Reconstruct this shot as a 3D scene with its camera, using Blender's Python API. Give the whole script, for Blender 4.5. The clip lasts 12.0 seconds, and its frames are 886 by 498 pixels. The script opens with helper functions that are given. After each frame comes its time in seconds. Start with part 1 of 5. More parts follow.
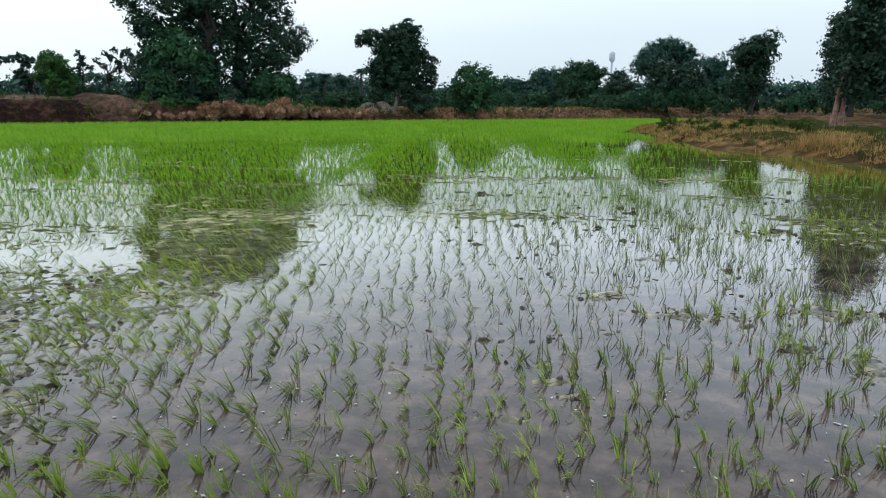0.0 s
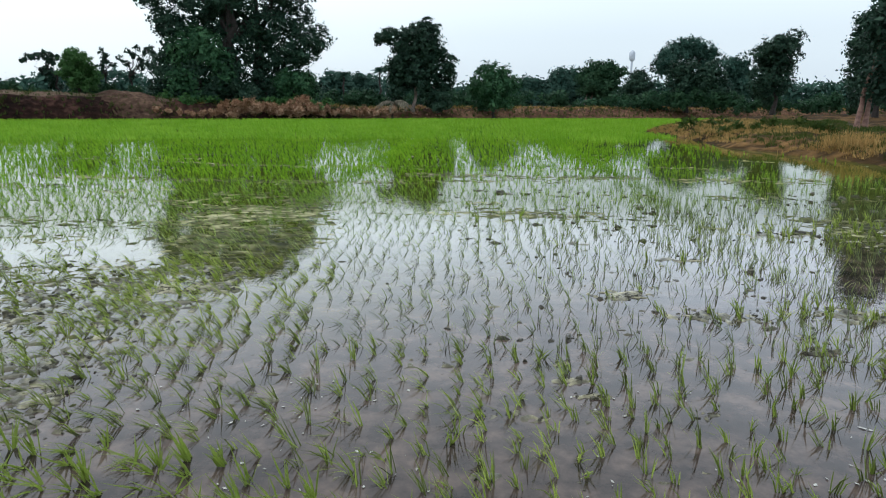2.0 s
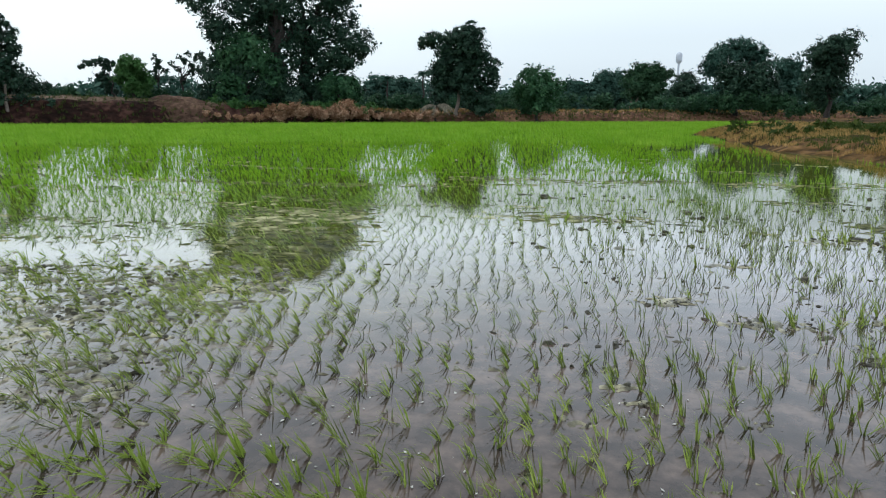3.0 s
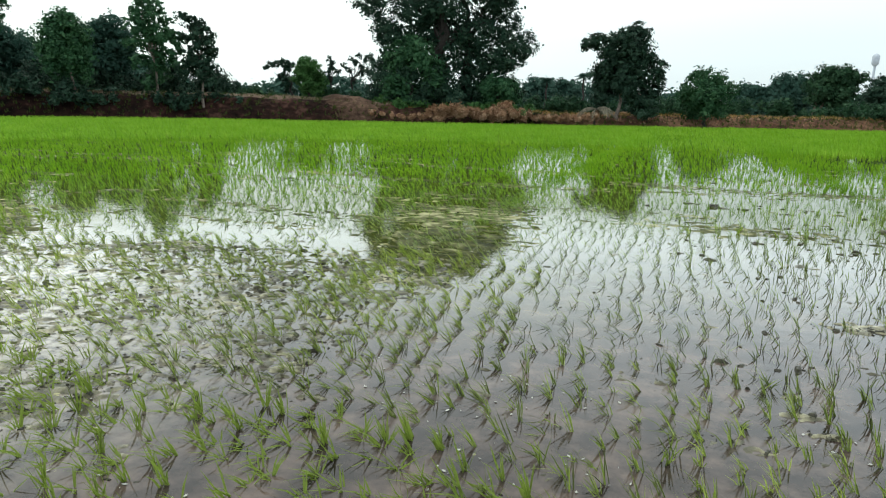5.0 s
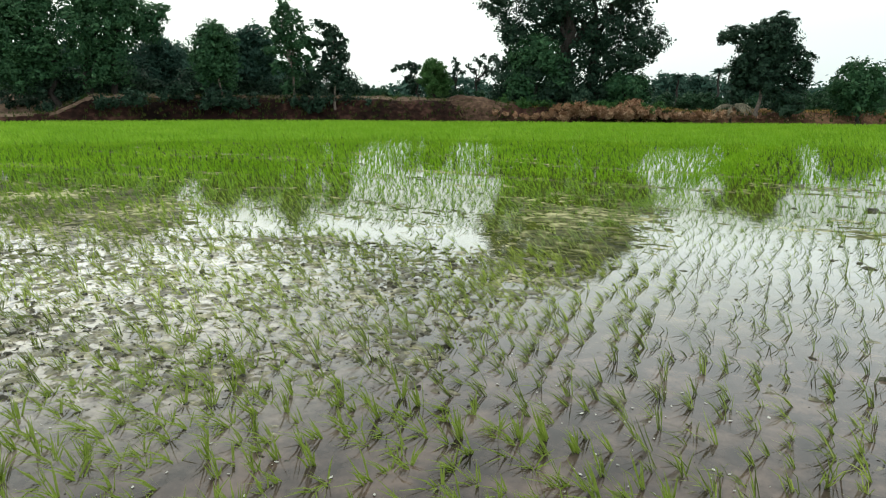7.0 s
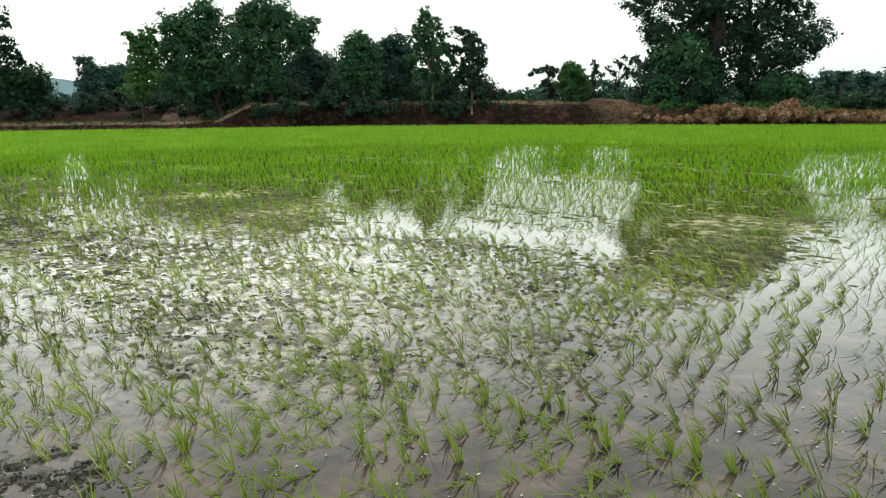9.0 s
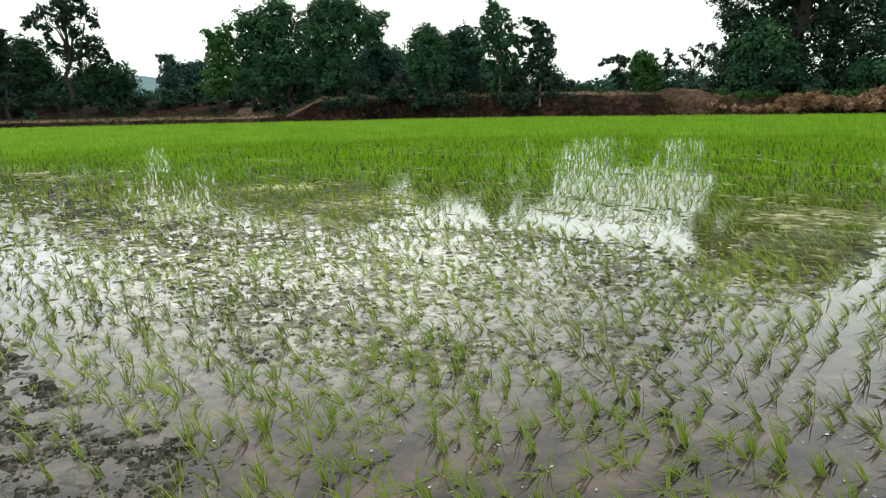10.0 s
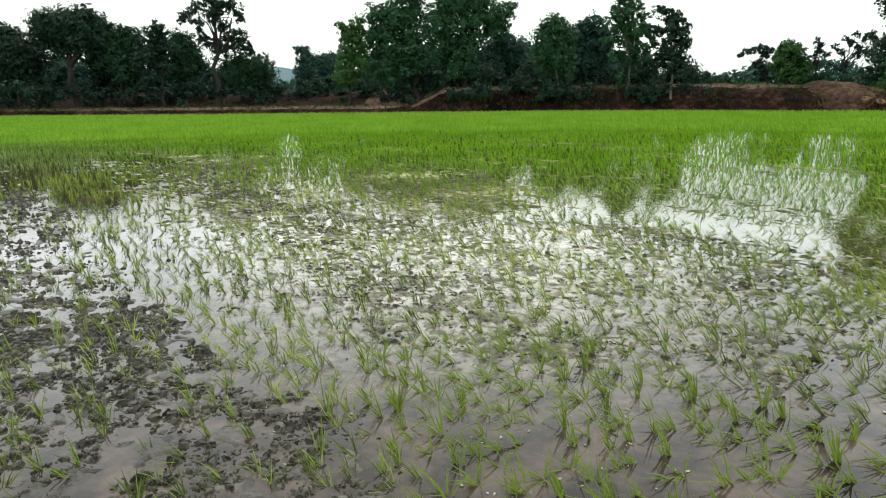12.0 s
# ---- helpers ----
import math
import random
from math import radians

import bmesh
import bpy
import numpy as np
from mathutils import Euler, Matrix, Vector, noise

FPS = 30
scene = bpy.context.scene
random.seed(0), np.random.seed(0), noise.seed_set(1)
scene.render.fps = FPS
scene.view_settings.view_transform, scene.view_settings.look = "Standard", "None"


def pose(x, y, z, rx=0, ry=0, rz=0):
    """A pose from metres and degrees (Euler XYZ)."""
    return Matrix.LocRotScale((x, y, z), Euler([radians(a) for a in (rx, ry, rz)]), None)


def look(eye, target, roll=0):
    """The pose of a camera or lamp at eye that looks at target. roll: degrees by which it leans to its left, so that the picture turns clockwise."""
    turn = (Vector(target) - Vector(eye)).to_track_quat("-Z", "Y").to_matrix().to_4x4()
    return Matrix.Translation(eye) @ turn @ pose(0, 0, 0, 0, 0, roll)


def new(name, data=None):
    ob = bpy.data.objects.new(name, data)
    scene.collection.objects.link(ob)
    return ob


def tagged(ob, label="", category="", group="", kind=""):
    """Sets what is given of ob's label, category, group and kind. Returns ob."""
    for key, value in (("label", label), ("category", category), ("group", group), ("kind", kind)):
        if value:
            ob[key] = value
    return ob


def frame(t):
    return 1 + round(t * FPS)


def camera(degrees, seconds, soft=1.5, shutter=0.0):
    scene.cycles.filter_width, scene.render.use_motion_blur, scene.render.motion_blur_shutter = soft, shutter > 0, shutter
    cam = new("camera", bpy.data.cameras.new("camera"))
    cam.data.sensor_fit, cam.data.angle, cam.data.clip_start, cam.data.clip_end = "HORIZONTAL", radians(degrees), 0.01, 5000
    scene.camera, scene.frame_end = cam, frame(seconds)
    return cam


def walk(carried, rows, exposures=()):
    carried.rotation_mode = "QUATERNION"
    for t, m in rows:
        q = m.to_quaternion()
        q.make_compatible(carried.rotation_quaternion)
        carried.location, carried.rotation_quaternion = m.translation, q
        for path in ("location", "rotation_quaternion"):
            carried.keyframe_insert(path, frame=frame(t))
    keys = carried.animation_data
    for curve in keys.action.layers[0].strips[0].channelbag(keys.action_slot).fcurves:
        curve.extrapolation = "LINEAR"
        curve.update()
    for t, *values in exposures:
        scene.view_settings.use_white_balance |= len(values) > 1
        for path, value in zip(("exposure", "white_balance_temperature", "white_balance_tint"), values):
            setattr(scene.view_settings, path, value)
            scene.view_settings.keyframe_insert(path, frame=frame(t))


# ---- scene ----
cam = camera(67.27, 12.0, soft=1.15)
# seconds, eye x, y, z, yaw, pitch, roll
ROWS = [
    (0.0, 0.000, -0.000, 1.610, 2.05, -12.49, 0.34),
    (0.5, 0.003, 0.003, 1.608, 2.01, -12.74, 0.30),
    (1.0, -0.001, 0.004, 1.607, 2.08, -12.69, 0.24),
    (1.5, -0.007, 0.001, 1.607, 2.58, -12.60, 0.46),
    (2.0, -0.021, -0.004, 1.605, 3.52, -12.61, 0.61),
    (2.5, -0.038, -0.014, 1.607, 4.82, -12.57, 0.46),
    (3.0, -0.058, -0.031, 1.612, 7.14, -12.36, 0.40),
    (5.0, -0.182, -0.089, 1.607, 20.08, -12.40, 1.29),
    (5.5, -0.209, -0.107, 1.604, 23.03, -12.39, 1.33),
    (6.0, -0.224, -0.116, 1.604, 24.90, -12.24, 1.22),
    (6.5, -0.247, -0.128, 1.600, 27.80, -12.43, 1.15),
    (7.0, -0.264, -0.137, 1.599, 30.55, -12.54, 0.37),
    (9.0, -0.322, -0.220, 1.599, 42.06, -12.17, -0.48),
    (9.5, -0.335, -0.236, 1.592, 44.81, -12.61, -0.69),
    (10.0, -0.349, -0.256, 1.590, 47.81, -12.72, -1.12),
    (10.5, -0.359, -0.281, 1.589, 51.46, -12.78, -1.38),
    (11.0, -0.370, -0.307, 1.589, 54.10, -12.96, -1.33),
    (11.5, -0.386, -0.331, 1.586, 56.34, -13.24, -0.92),
    (12.0, -0.395, -0.356, 1.584, 57.99, -13.26, -0.70),
]

# stops, white balance in kelvin, tint
EXPOSURES = [(0.0, -0.31, 6000, 4), (3.0, -0.29, 6070, 4), (5.0, -0.12, 6400, -2), (9.0, -0.09, 6800, -2), (12.0, -0.13, 6700, 0)]
walk(cam, [(t, pose(x, y, z, 90 + pitch, 0, yaw) @ pose(0, 0, 0, 0, 0, roll)) for t, x, y, z, yaw, pitch, roll in ROWS], EXPOSURES)

# ---- sky and light: a bright hazy overcast, brighter towards the veiled sun ----
SUN_AZ, SUN_EL = 72.0, 58.0        # degrees left of +y, degrees up
sun_dir = Vector((-math.sin(radians(SUN_AZ)) * math.cos(radians(SUN_EL)), math.cos(radians(SUN_AZ)) * math.cos(radians(SUN_EL)), math.sin(radians(SUN_EL))))
world = bpy.data.worlds.new("overcast_sky")
scene.world = world
world.use_nodes = True
wn, wl = world.node_tree.nodes, world.node_tree.links
wn.clear()
w_out, w_bg = wn.new("ShaderNodeOutputWorld"), wn.new("ShaderNodeBackground")
sky = wn.new("ShaderNodeTexSky")
sky.sky_type, sky.sun_disc = "NISHITA", False
sky.sun_elevation, sky.sun_rotation = radians(SUN_EL), radians(-SUN_AZ)
sky.dust_density, sky.air_density = 6.0, 1.5
sky_dim = wn.new("ShaderNodeVectorMath")
sky_dim.operation = "SCALE"
sky_dim.inputs["Scale"].default_value = 0.035
w_co = wn.new("ShaderNodeTexCoord")
w_sep = wn.new("ShaderNodeSeparateXYZ")
veil = wn.new("ShaderNodeValToRGB")
veil.color_ramp.interpolation = "EASE"
veil.color_ramp.elements[0].position, veil.color_ramp.elements[0].color = 0.0, (0.53, 0.56, 0.60, 1)
veil.color_ramp.elements[1].position, veil.color_ramp.elements[1].color = 1.0, (0.76, 0.77, 0.82, 1)
# the bright band round 0.20 lies above the view, added to brighten the water
for at_z, shade in ((0.08, (0.58, 0.62, 0.66, 1)), (0.14, (0.64, 0.68, 0.73, 1)), (0.20, (1.34, 1.40, 1.55, 1)), (0.34, (1.08, 1.13, 1.24, 1)), (0.56, (0.81, 0.82, 0.88, 1))):
    veil.color_ramp.elements.new(at_z).color = shade
w_dot = wn.new("ShaderNodeVectorMath")
w_dot.operation = "DOT_PRODUCT"
w_dot.inputs[1].default_value = sun_dir
w_glow = wn.new("ShaderNodeMapRange")
w_glow.interpolation_type = "SMOOTHSTEP"
w_glow.inputs["From Min"].default_value, w_glow.inputs["From Max"].default_value = 0.12, 0.62
w_glow.inputs["To Min"].default_value, w_glow.inputs["To Max"].default_value = 0.0, 0.20
w_warm = wn.new("ShaderNodeMix")
w_warm.data_type, w_warm.blend_type, w_warm.clamp_factor = "RGBA", "ADD", False
w_warm.inputs["B"].default_value = (1.0, 0.90, 0.74, 1)
w_mix = wn.new("ShaderNodeMix")
w_mix.data_type = "RGBA"
w_mix.inputs["Factor"].default_value = 0.85
wl.new(w_co.outputs["Generated"], w_sep.inputs[0])
wl.new(w_sep.outputs["Z"], veil.inputs["Fac"])
wl.new(w_co.outputs["Generated"], w_dot.inputs[0])
wl.new(w_dot.outputs["Value"], w_glow.inputs["Value"])
wl.new(w_glow.outputs["Result"], w_warm.inputs["Factor"])
wl.new(veil.outputs["Color"], w_warm.inputs["A"])
wl.new(sky.outputs["Color"], sky_dim.inputs[0])
wl.new(sky_dim.outputs["Vector"], w_mix.inputs["A"])
wl.new(w_warm.outputs["Result"], w_mix.inputs["B"])
wl.new(w_mix.outputs["Result"], w_bg.inputs["Color"])
wl.new(w_bg.outputs["Background"], w_out.inputs["Surface"])
w_bg.inputs["Strength"].default_value = 2.0

lamp = bpy.data.lights.new("sun", "SUN")
lamp.energy, lamp.angle, lamp.color = 0.7, radians(20), (1.0, 0.95, 0.88)
sun = new("sun", lamp)
sun.matrix_world = look(sun_dir * 100, (0, 0, 0))


# ---- materials ----
def material(name):
    m = bpy.data.materials.new(name)
    m.use_nodes = True
    n = m.node_tree.nodes
    return m, n, m.node_tree.links, n["Principled BSDF"]


def ramp(n, stops):
    r = n.new("ShaderNodeValToRGB")
    el = r.color_ramp.elements
    el[0].position, el[0].color = stops[0][0], (*stops[0][1], 1)
    el[1].position, el[1].color = stops[-1][0], (*stops[-1][1], 1)
    for p, c in stops[1:-1]:
        el.new(p).color = (*c, 1)
    return r


def noise_tex(n, l, scale, detail=4.0, space="Object"):
    co, t = n.new("ShaderNodeTexCoord"), n.new("ShaderNodeTexNoise")
    t.inputs["Scale"].default_value, t.inputs["Detail"].default_value = scale, detail
    l.new(co.outputs[space], t.inputs["Vector"])
    return t


def bump(n, l, bsdf, height, strength, distance):
    b = n.new("ShaderNodeBump")
    b.inputs["Strength"].default_value, b.inputs["Distance"].default_value = strength, distance
    l.new(height, b.inputs["Height"])
    l.new(b.outputs["Normal"], bsdf.inputs["Normal"])


def leaf_material(name, stops, glow=0.3, rough=0.6, patch=0.8):
    """Leaves: a colour of its own for every leaf, light shining through the blade."""
    m, n, l, b = material(name)
    geo = n.new("ShaderNodeNewGeometry")
    nt = noise_tex(n, l, patch, 3.0)
    mixv = n.new("ShaderNodeMath")
    mixv.operation = "MULTIPLY_ADD"
    mixv.inputs[1].default_value = 0.35
    half = n.new("ShaderNodeMath")
    half.operation = "MULTIPLY"
    half.inputs[1].default_value = 0.65
    l.new(nt.outputs["Fac"], half.inputs[0])
    l.new(geo.outputs["Random Per Island"], mixv.inputs[0])
    l.new(half.outputs[0], mixv.inputs[2])
    r = ramp(n, stops)
    l.new(mixv.outputs[0], r.inputs["Fac"])
    l.new(r.outputs["Color"], b.inputs["Base Color"])
    b.inputs["Roughness"].default_value = rough
    b.inputs["Specular IOR Level"].default_value = 0.12
    tr, mx = n.new("ShaderNodeBsdfTranslucent"), n.new("ShaderNodeMixShader")
    l.new(r.outputs["Color"], tr.inputs["Color"])
    mx.inputs["Fac"].default_value = glow
    l.new(b.outputs["BSDF"], mx.inputs[1])
    l.new(tr.outputs["BSDF"], mx.inputs[2])
    l.new(mx.outputs["Shader"], n["Material Output"].inputs["Surface"])
    return m


RICE = leaf_material("rice_leaf", [(0.24, (0.035, 0.042, 0.014)), (0.43, (0.125, 0.165, 0.034)), (0.56, (0.22, 0.30, 0.05)), (0.74, (0.42, 0.50, 0.11))], 0.5, 0.5, 0.5)


def lusher_inland(m, stops, lo, hi):
    """Greener leaves the farther the rice stands from the near bund."""
    n, l = m.node_tree.nodes, m.node_tree.links
    co, rng_ = n.new("ShaderNodeTexCoord"), n.new("ShaderNodeMapRange")
    away = n.new("ShaderNodeVectorMath")
    away.operation = "DOT_PRODUCT"
    away.inputs[1].default_value = (-0.4, 0.9, 0.0)
    l.new(co.outputs["Object"], away.inputs[0])
    rng_.inputs["From Min"].default_value, rng_.inputs["From Max"].default_value = lo, hi
    l.new(away.outputs["Value"], rng_.inputs["Value"])
    r2, mx = ramp(n, stops), n.new("ShaderNodeMix")
    mx.data_type = "RGBA"
    old = n["Principled BSDF"].inputs["Base Color"].links[0].from_node
    l.new(old.inputs["Fac"].links[0].from_socket, r2.inputs["Fac"])
    l.new(rng_.outputs["Result"], mx.inputs["Factor"])
    l.new(old.outputs["Color"], mx.inputs["A"])
    l.new(r2.outputs["Color"], mx.inputs["B"])
    for node in list(n):
        if node.bl_idname in ("ShaderNodeBsdfPrincipled", "ShaderNodeBsdfTranslucent"):
            l.new(mx.outputs["Result"], node.inputs[0])


lusher_inland(RICE, [(0.15, (0.058, 0.150, 0.005)), (0.5, (0.155, 0.330, 0.011)), (0.85, (0.31, 0.48, 0.042))], 6.5, 14.0)
RICE_PALE = leaf_material("pale_rice_leaf", [(0.24, (0.040, 0.050, 0.024)), (0.45, (0.115, 0.145, 0.060)), (0.6, (0.195, 0.245, 0.095)), (0.78, (0.36, 0.43, 0.17))], 0.4, 0.5, 0.5)
lusher_inland(RICE_PALE, [(0.15, (0.058, 0.150, 0.005)), (0.5, (0.155, 0.330, 0.011)), (0.85, (0.31, 0.48, 0.042))], 6.5, 14.0)
# brighter, yellower copy: sunlight through the far blades is put into the colour
RICE_FAR_LIT = leaf_material("far_rice_leaf_lit", [(0.15, (0.085, 0.20, 0.010)), (0.5, (0.195, 0.39, 0.022)), (0.85, (0.37, 0.55, 0.07))], 0.25, 0.5, 0.5)
# dark green leaves; the near-black end carries the deep shade inside the crowns
LEAF_SHADED = leaf_material("leaf_shaded", [(0.15, (0.0047, 0.0140, 0.0086)), (0.5, (0.0156, 0.0406, 0.0250)), (0.85, (0.0624, 0.1092, 0.0702))], 0.16, 0.55, 0.6)
LEAF_MID = leaf_material("leaf_mid", [(0.15, (0.0075, 0.0255, 0.0135)), (0.5, (0.0255, 0.0675, 0.0315)), (0.85, (0.0638, 0.1275, 0.0600))], 0.3)
LEAF_GREEN = leaf_material("leaf_green", [(0.15, (0.0085, 0.0306, 0.0153)), (0.5, (0.0323, 0.0892, 0.0391)), (0.85, (0.0892, 0.1785, 0.0808))], 0.2, 0.6, 0.5)
LEAF_LIGHT = leaf_material("leaf_light", [(0.1, (0.026, 0.08, 0.022)), (0.6, (0.062, 0.14, 0.042)), (0.95, (0.125, 0.215, 0.075))], 0.3)
# the blue in these leaves is distance haze, put into the colour
LEAF_HAZED = leaf_material("leaf_hazed", [(0.15, (0.0115, 0.0360, 0.0274)), (0.5, (0.0302, 0.0756, 0.0562)), (0.85, (0.0648, 0.1224, 0.0900))], 0.2)
LEAF_DRY = leaf_material("dry_brush", [(0.1, (0.075, 0.038, 0.02)), (0.5, (0.29, 0.165, 0.095)), (0.85, (0.60, 0.45, 0.32))], 0.15, 0.8, 0.8)
GRASS_DRY = leaf_material("dry_grass", [(0.1, (0.10, 0.065, 0.02)), (0.5, (0.32, 0.205, 0.07)), (0.9, (0.58, 0.42, 0.18))], 0.3, 0.7, 0.4)
FROND_DRY = leaf_material("dry_frond", [(0.1, (0.05, 0.048, 0.034)), (0.5, (0.13, 0.12, 0.09)), (0.9, (0.30, 0.27, 0.20))], 0.2, 0.7)
GRASS_PALE = leaf_material("pale_dry_grass", [(0.1, (0.07, 0.055, 0.035)), (0.5, (0.17, 0.135, 0.09)), (0.9, (0.32, 0.27, 0.19))], 0.2, 0.8, 0.4)
GRASS_GREEN = leaf_material("bank_grass", [(0.1, (0.012, 0.03, 0.005)), (0.5, (0.035, 0.062, 0.011)), (0.9, (0.11, 0.11, 0.028))], 0.3, 0.7, 0.3)


def bark_material(name, dark, light):
    m, n, l, b = material(name)
    t = noise_tex(n, l, 6.0, 6.0)
    r = ramp(n, [(0.3, dark), (0.7, light)])
    l.new(t.outputs["Fac"], r.inputs["Fac"])
    l.new(r.outputs["Color"], b.inputs["Base Color"])
    b.inputs["Roughness"].default_value = 0.9
    bump(n, l, b, t.outputs["Fac"], 0.8, 0.05)
    return m


BARK = bark_material("bark_dark", (0.008, 0.006, 0.005), (0.03, 0.024, 0.02))
BARK_PALE = bark_material("bark_pale", (0.07, 0.058, 0.048), (0.21, 0.17, 0.145))
BARK_PINK = bark_material("bark_reddish", (0.09, 0.05, 0.04), (0.27, 0.16, 0.125))


def soil_material(name, stops, scale, rough):
    m, n, l, b = material(name)
    t, t2 = noise_tex(n, l, scale, 8.0), noise_tex(n, l, scale * 0.12, 3.0)
    add = n.new("ShaderNodeMath")
    add.operation = "MULTIPLY_ADD"
    add.inputs[1].default_value = 0.5
    hf = n.new("ShaderNodeMath")
    hf.operation = "MULTIPLY"
    hf.inputs[1].default_value = 0.5
    l.new(t2.outputs["Fac"], hf.inputs[0])
    l.new(t.outputs["Fac"], add.inputs[0])
    l.new(hf.outputs[0], add.inputs[2])
    r = ramp(n, stops)
    l.new(add.outputs[0], r.inputs["Fac"])
    l.new(r.outputs["Color"], b.inputs["Base Color"])
    b.inputs["Roughness"].default_value = rough
    b.inputs["Specular IOR Level"].default_value = 0.06
    bump(n, l, b, t.outputs["Fac"], 0.7, 0.6 / scale)
    return m


MUD = soil_material("wet_mud", [(0.38, (0.014, 0.013, 0.007)), (0.5, (0.085, 0.080, 0.046)), (0.62, (0.33, 0.31, 0.20))], 13.0, 0.33)
CLOD = soil_material("dark_wet_clod", [(0.3, (0.010, 0.010, 0.006)), (0.5, (0.030, 0.028, 0.017)), (0.7, (0.10, 0.092, 0.052))], 14.0, 0.5)
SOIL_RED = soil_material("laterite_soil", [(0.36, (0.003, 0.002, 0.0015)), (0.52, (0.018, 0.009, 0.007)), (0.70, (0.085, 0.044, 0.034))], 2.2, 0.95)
SOIL_DARK = soil_material("bund_soil", [(0.3, (0.01, 0.008, 0.006)), (0.5, (0.028, 0.021, 0.016)), (0.7, (0.07, 0.05, 0.036))], 1.8, 0.9)
SOIL_RUST = soil_material("rusty_dry_soil", [(0.34, (0.016, 0.009, 0.006)), (0.5, (0.075, 0.040, 0.025)), (0.68, (0.19, 0.115, 0.07))], 2.0, 0.95)
SOIL_HEAP = soil_material("bare_heaped_soil", [(0.34, (0.02, 0.012, 0.009)), (0.5, (0.065, 0.040, 0.028)), (0.68, (0.15, 0.10, 0.068))], 3.0, 0.95)
TURF = soil_material("dry_turf", [(0.36, (0.007, 0.006, 0.003)), (0.5, (0.042, 0.025, 0.010)), (0.66, (0.20, 0.115, 0.045))], 1.8, 0.95)


def blacker_near(m, stops, lo, hi):
    """Blacker soil towards the near bund."""
    n, l = m.node_tree.nodes, m.node_tree.links
    co, sep, rng_, mx = n.new("ShaderNodeTexCoord"), n.new("ShaderNodeSeparateXYZ"), n.new("ShaderNodeMapRange"), n.new("ShaderNodeMix")
    mx.data_type = "RGBA"
    rng_.inputs["From Min"].default_value, rng_.inputs["From Max"].default_value = lo, hi
    l.new(co.outputs["Object"], sep.inputs[0])
    l.new(sep.outputs["Y"], rng_.inputs["Value"])
    old, r2 = n["Principled BSDF"].inputs["Base Color"].links[0].from_node, ramp(n, stops)
    l.new(old.inputs["Fac"].links[0].from_socket, r2.inputs["Fac"])
    l.new(rng_.outputs["Result"], mx.inputs["Factor"])
    l.new(r2.outputs["Color"], mx.inputs["A"])
    l.new(old.outputs["Color"], mx.inputs["B"])
    l.new(mx.outputs["Result"], n["Principled BSDF"].inputs["Base Color"])


blacker_near(MUD, [(0.36, (0.010, 0.008, 0.007)), (0.5, (0.034, 0.029, 0.025)), (0.66, (0.11, 0.098, 0.085))], 0.5, 1.1)
for m_, gloss, relief in ((MUD, 0.4, 0.6), (CLOD, 0.35, 0.7)):
    m_.node_tree.nodes["Principled BSDF"].inputs["Specular IOR Level"].default_value = gloss
    m_.node_tree.nodes["Bump"].inputs["Strength"].default_value = relief
SCUM = soil_material("floating_scum", [(0.40, (0.016, 0.020, 0.006)), (0.52, (0.085, 0.090, 0.032)), (0.62, (0.36, 0.35, 0.20))], 6.0, 0.7)
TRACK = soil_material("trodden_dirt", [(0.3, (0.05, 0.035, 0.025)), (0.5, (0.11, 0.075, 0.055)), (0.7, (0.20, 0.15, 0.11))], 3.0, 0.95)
# the pale blue-grey is far haze painted over the green of the woods
HILL = soil_material("far_hill_hazed_woods", [(0.3, (0.10, 0.17, 0.19)), (0.7, (0.14, 0.21, 0.23))], 0.05, 0.95)

# shallow muddy water: a clear gloss over brown silt
WATER, n, l, b = material("muddy_water")
t1, t2 = noise_tex(n, l, 3.6, 9.0), noise_tex(n, l, 7.0, 4.0)
t1.inputs["Roughness"].default_value = 0.68
r = ramp(n, [(0.38, (0.014, 0.011, 0.010)), (0.5, (0.045, 0.034, 0.030)), (0.63, (0.095, 0.070, 0.058))])
l.new(t1.outputs["Fac"], r.inputs["Fac"])
green = ramp(n, [(0.34, (0.034, 0.045, 0.004)), (0.52, (0.068, 0.086, 0.009)), (0.70, (0.110, 0.130, 0.022))])
l.new(t1.outputs["Fac"], green.inputs["Fac"])
co, away, inland, tint = n.new("ShaderNodeTexCoord"), n.new("ShaderNodeVectorMath"), n.new("ShaderNodeMapRange"), n.new("ShaderNodeMix")
away.operation, tint.data_type = "DOT_PRODUCT", "RGBA"
away.inputs[1].default_value = (-0.4, 0.9, 0.0)
inland.inputs["From Min"].default_value, inland.inputs["From Max"].default_value = 4.0, 9.0
l.new(co.outputs["Object"], away.inputs[0])
l.new(away.outputs["Value"], inland.inputs["Value"])
l.new(inland.outputs["Result"], tint.inputs["Factor"])
l.new(r.outputs["Color"], tint.inputs["A"])
l.new(green.outputs["Color"], tint.inputs["B"])
# in the churned part the water is stirred up, thick with pale silt in blotches
where, far_out, stirred, blotch = n.new("ShaderNodeMapping"), n.new("ShaderNodeVectorMath"), n.new("ShaderNodeMapRange"), n.new("ShaderNodeMapRange")
where.vector_type, far_out.operation = "TEXTURE", "LENGTH"
where.inputs["Location"].default_value, where.inputs["Rotation"].default_value, where.inputs["Scale"].default_value = (-7.7, 3.75, 0.0), (0.0, 0.0, radians(-19)), (5.4, 2.75, 1.0)
l.new(co.outputs["Object"], where.inputs["Vector"])
l.new(where.outputs["Vector"], far_out.inputs[0])
stirred.inputs["From Min"].default_value, stirred.inputs["From Max"].default_value = 1.06, 0.56
l.new(far_out.outputs["Value"], stirred.inputs["Value"])
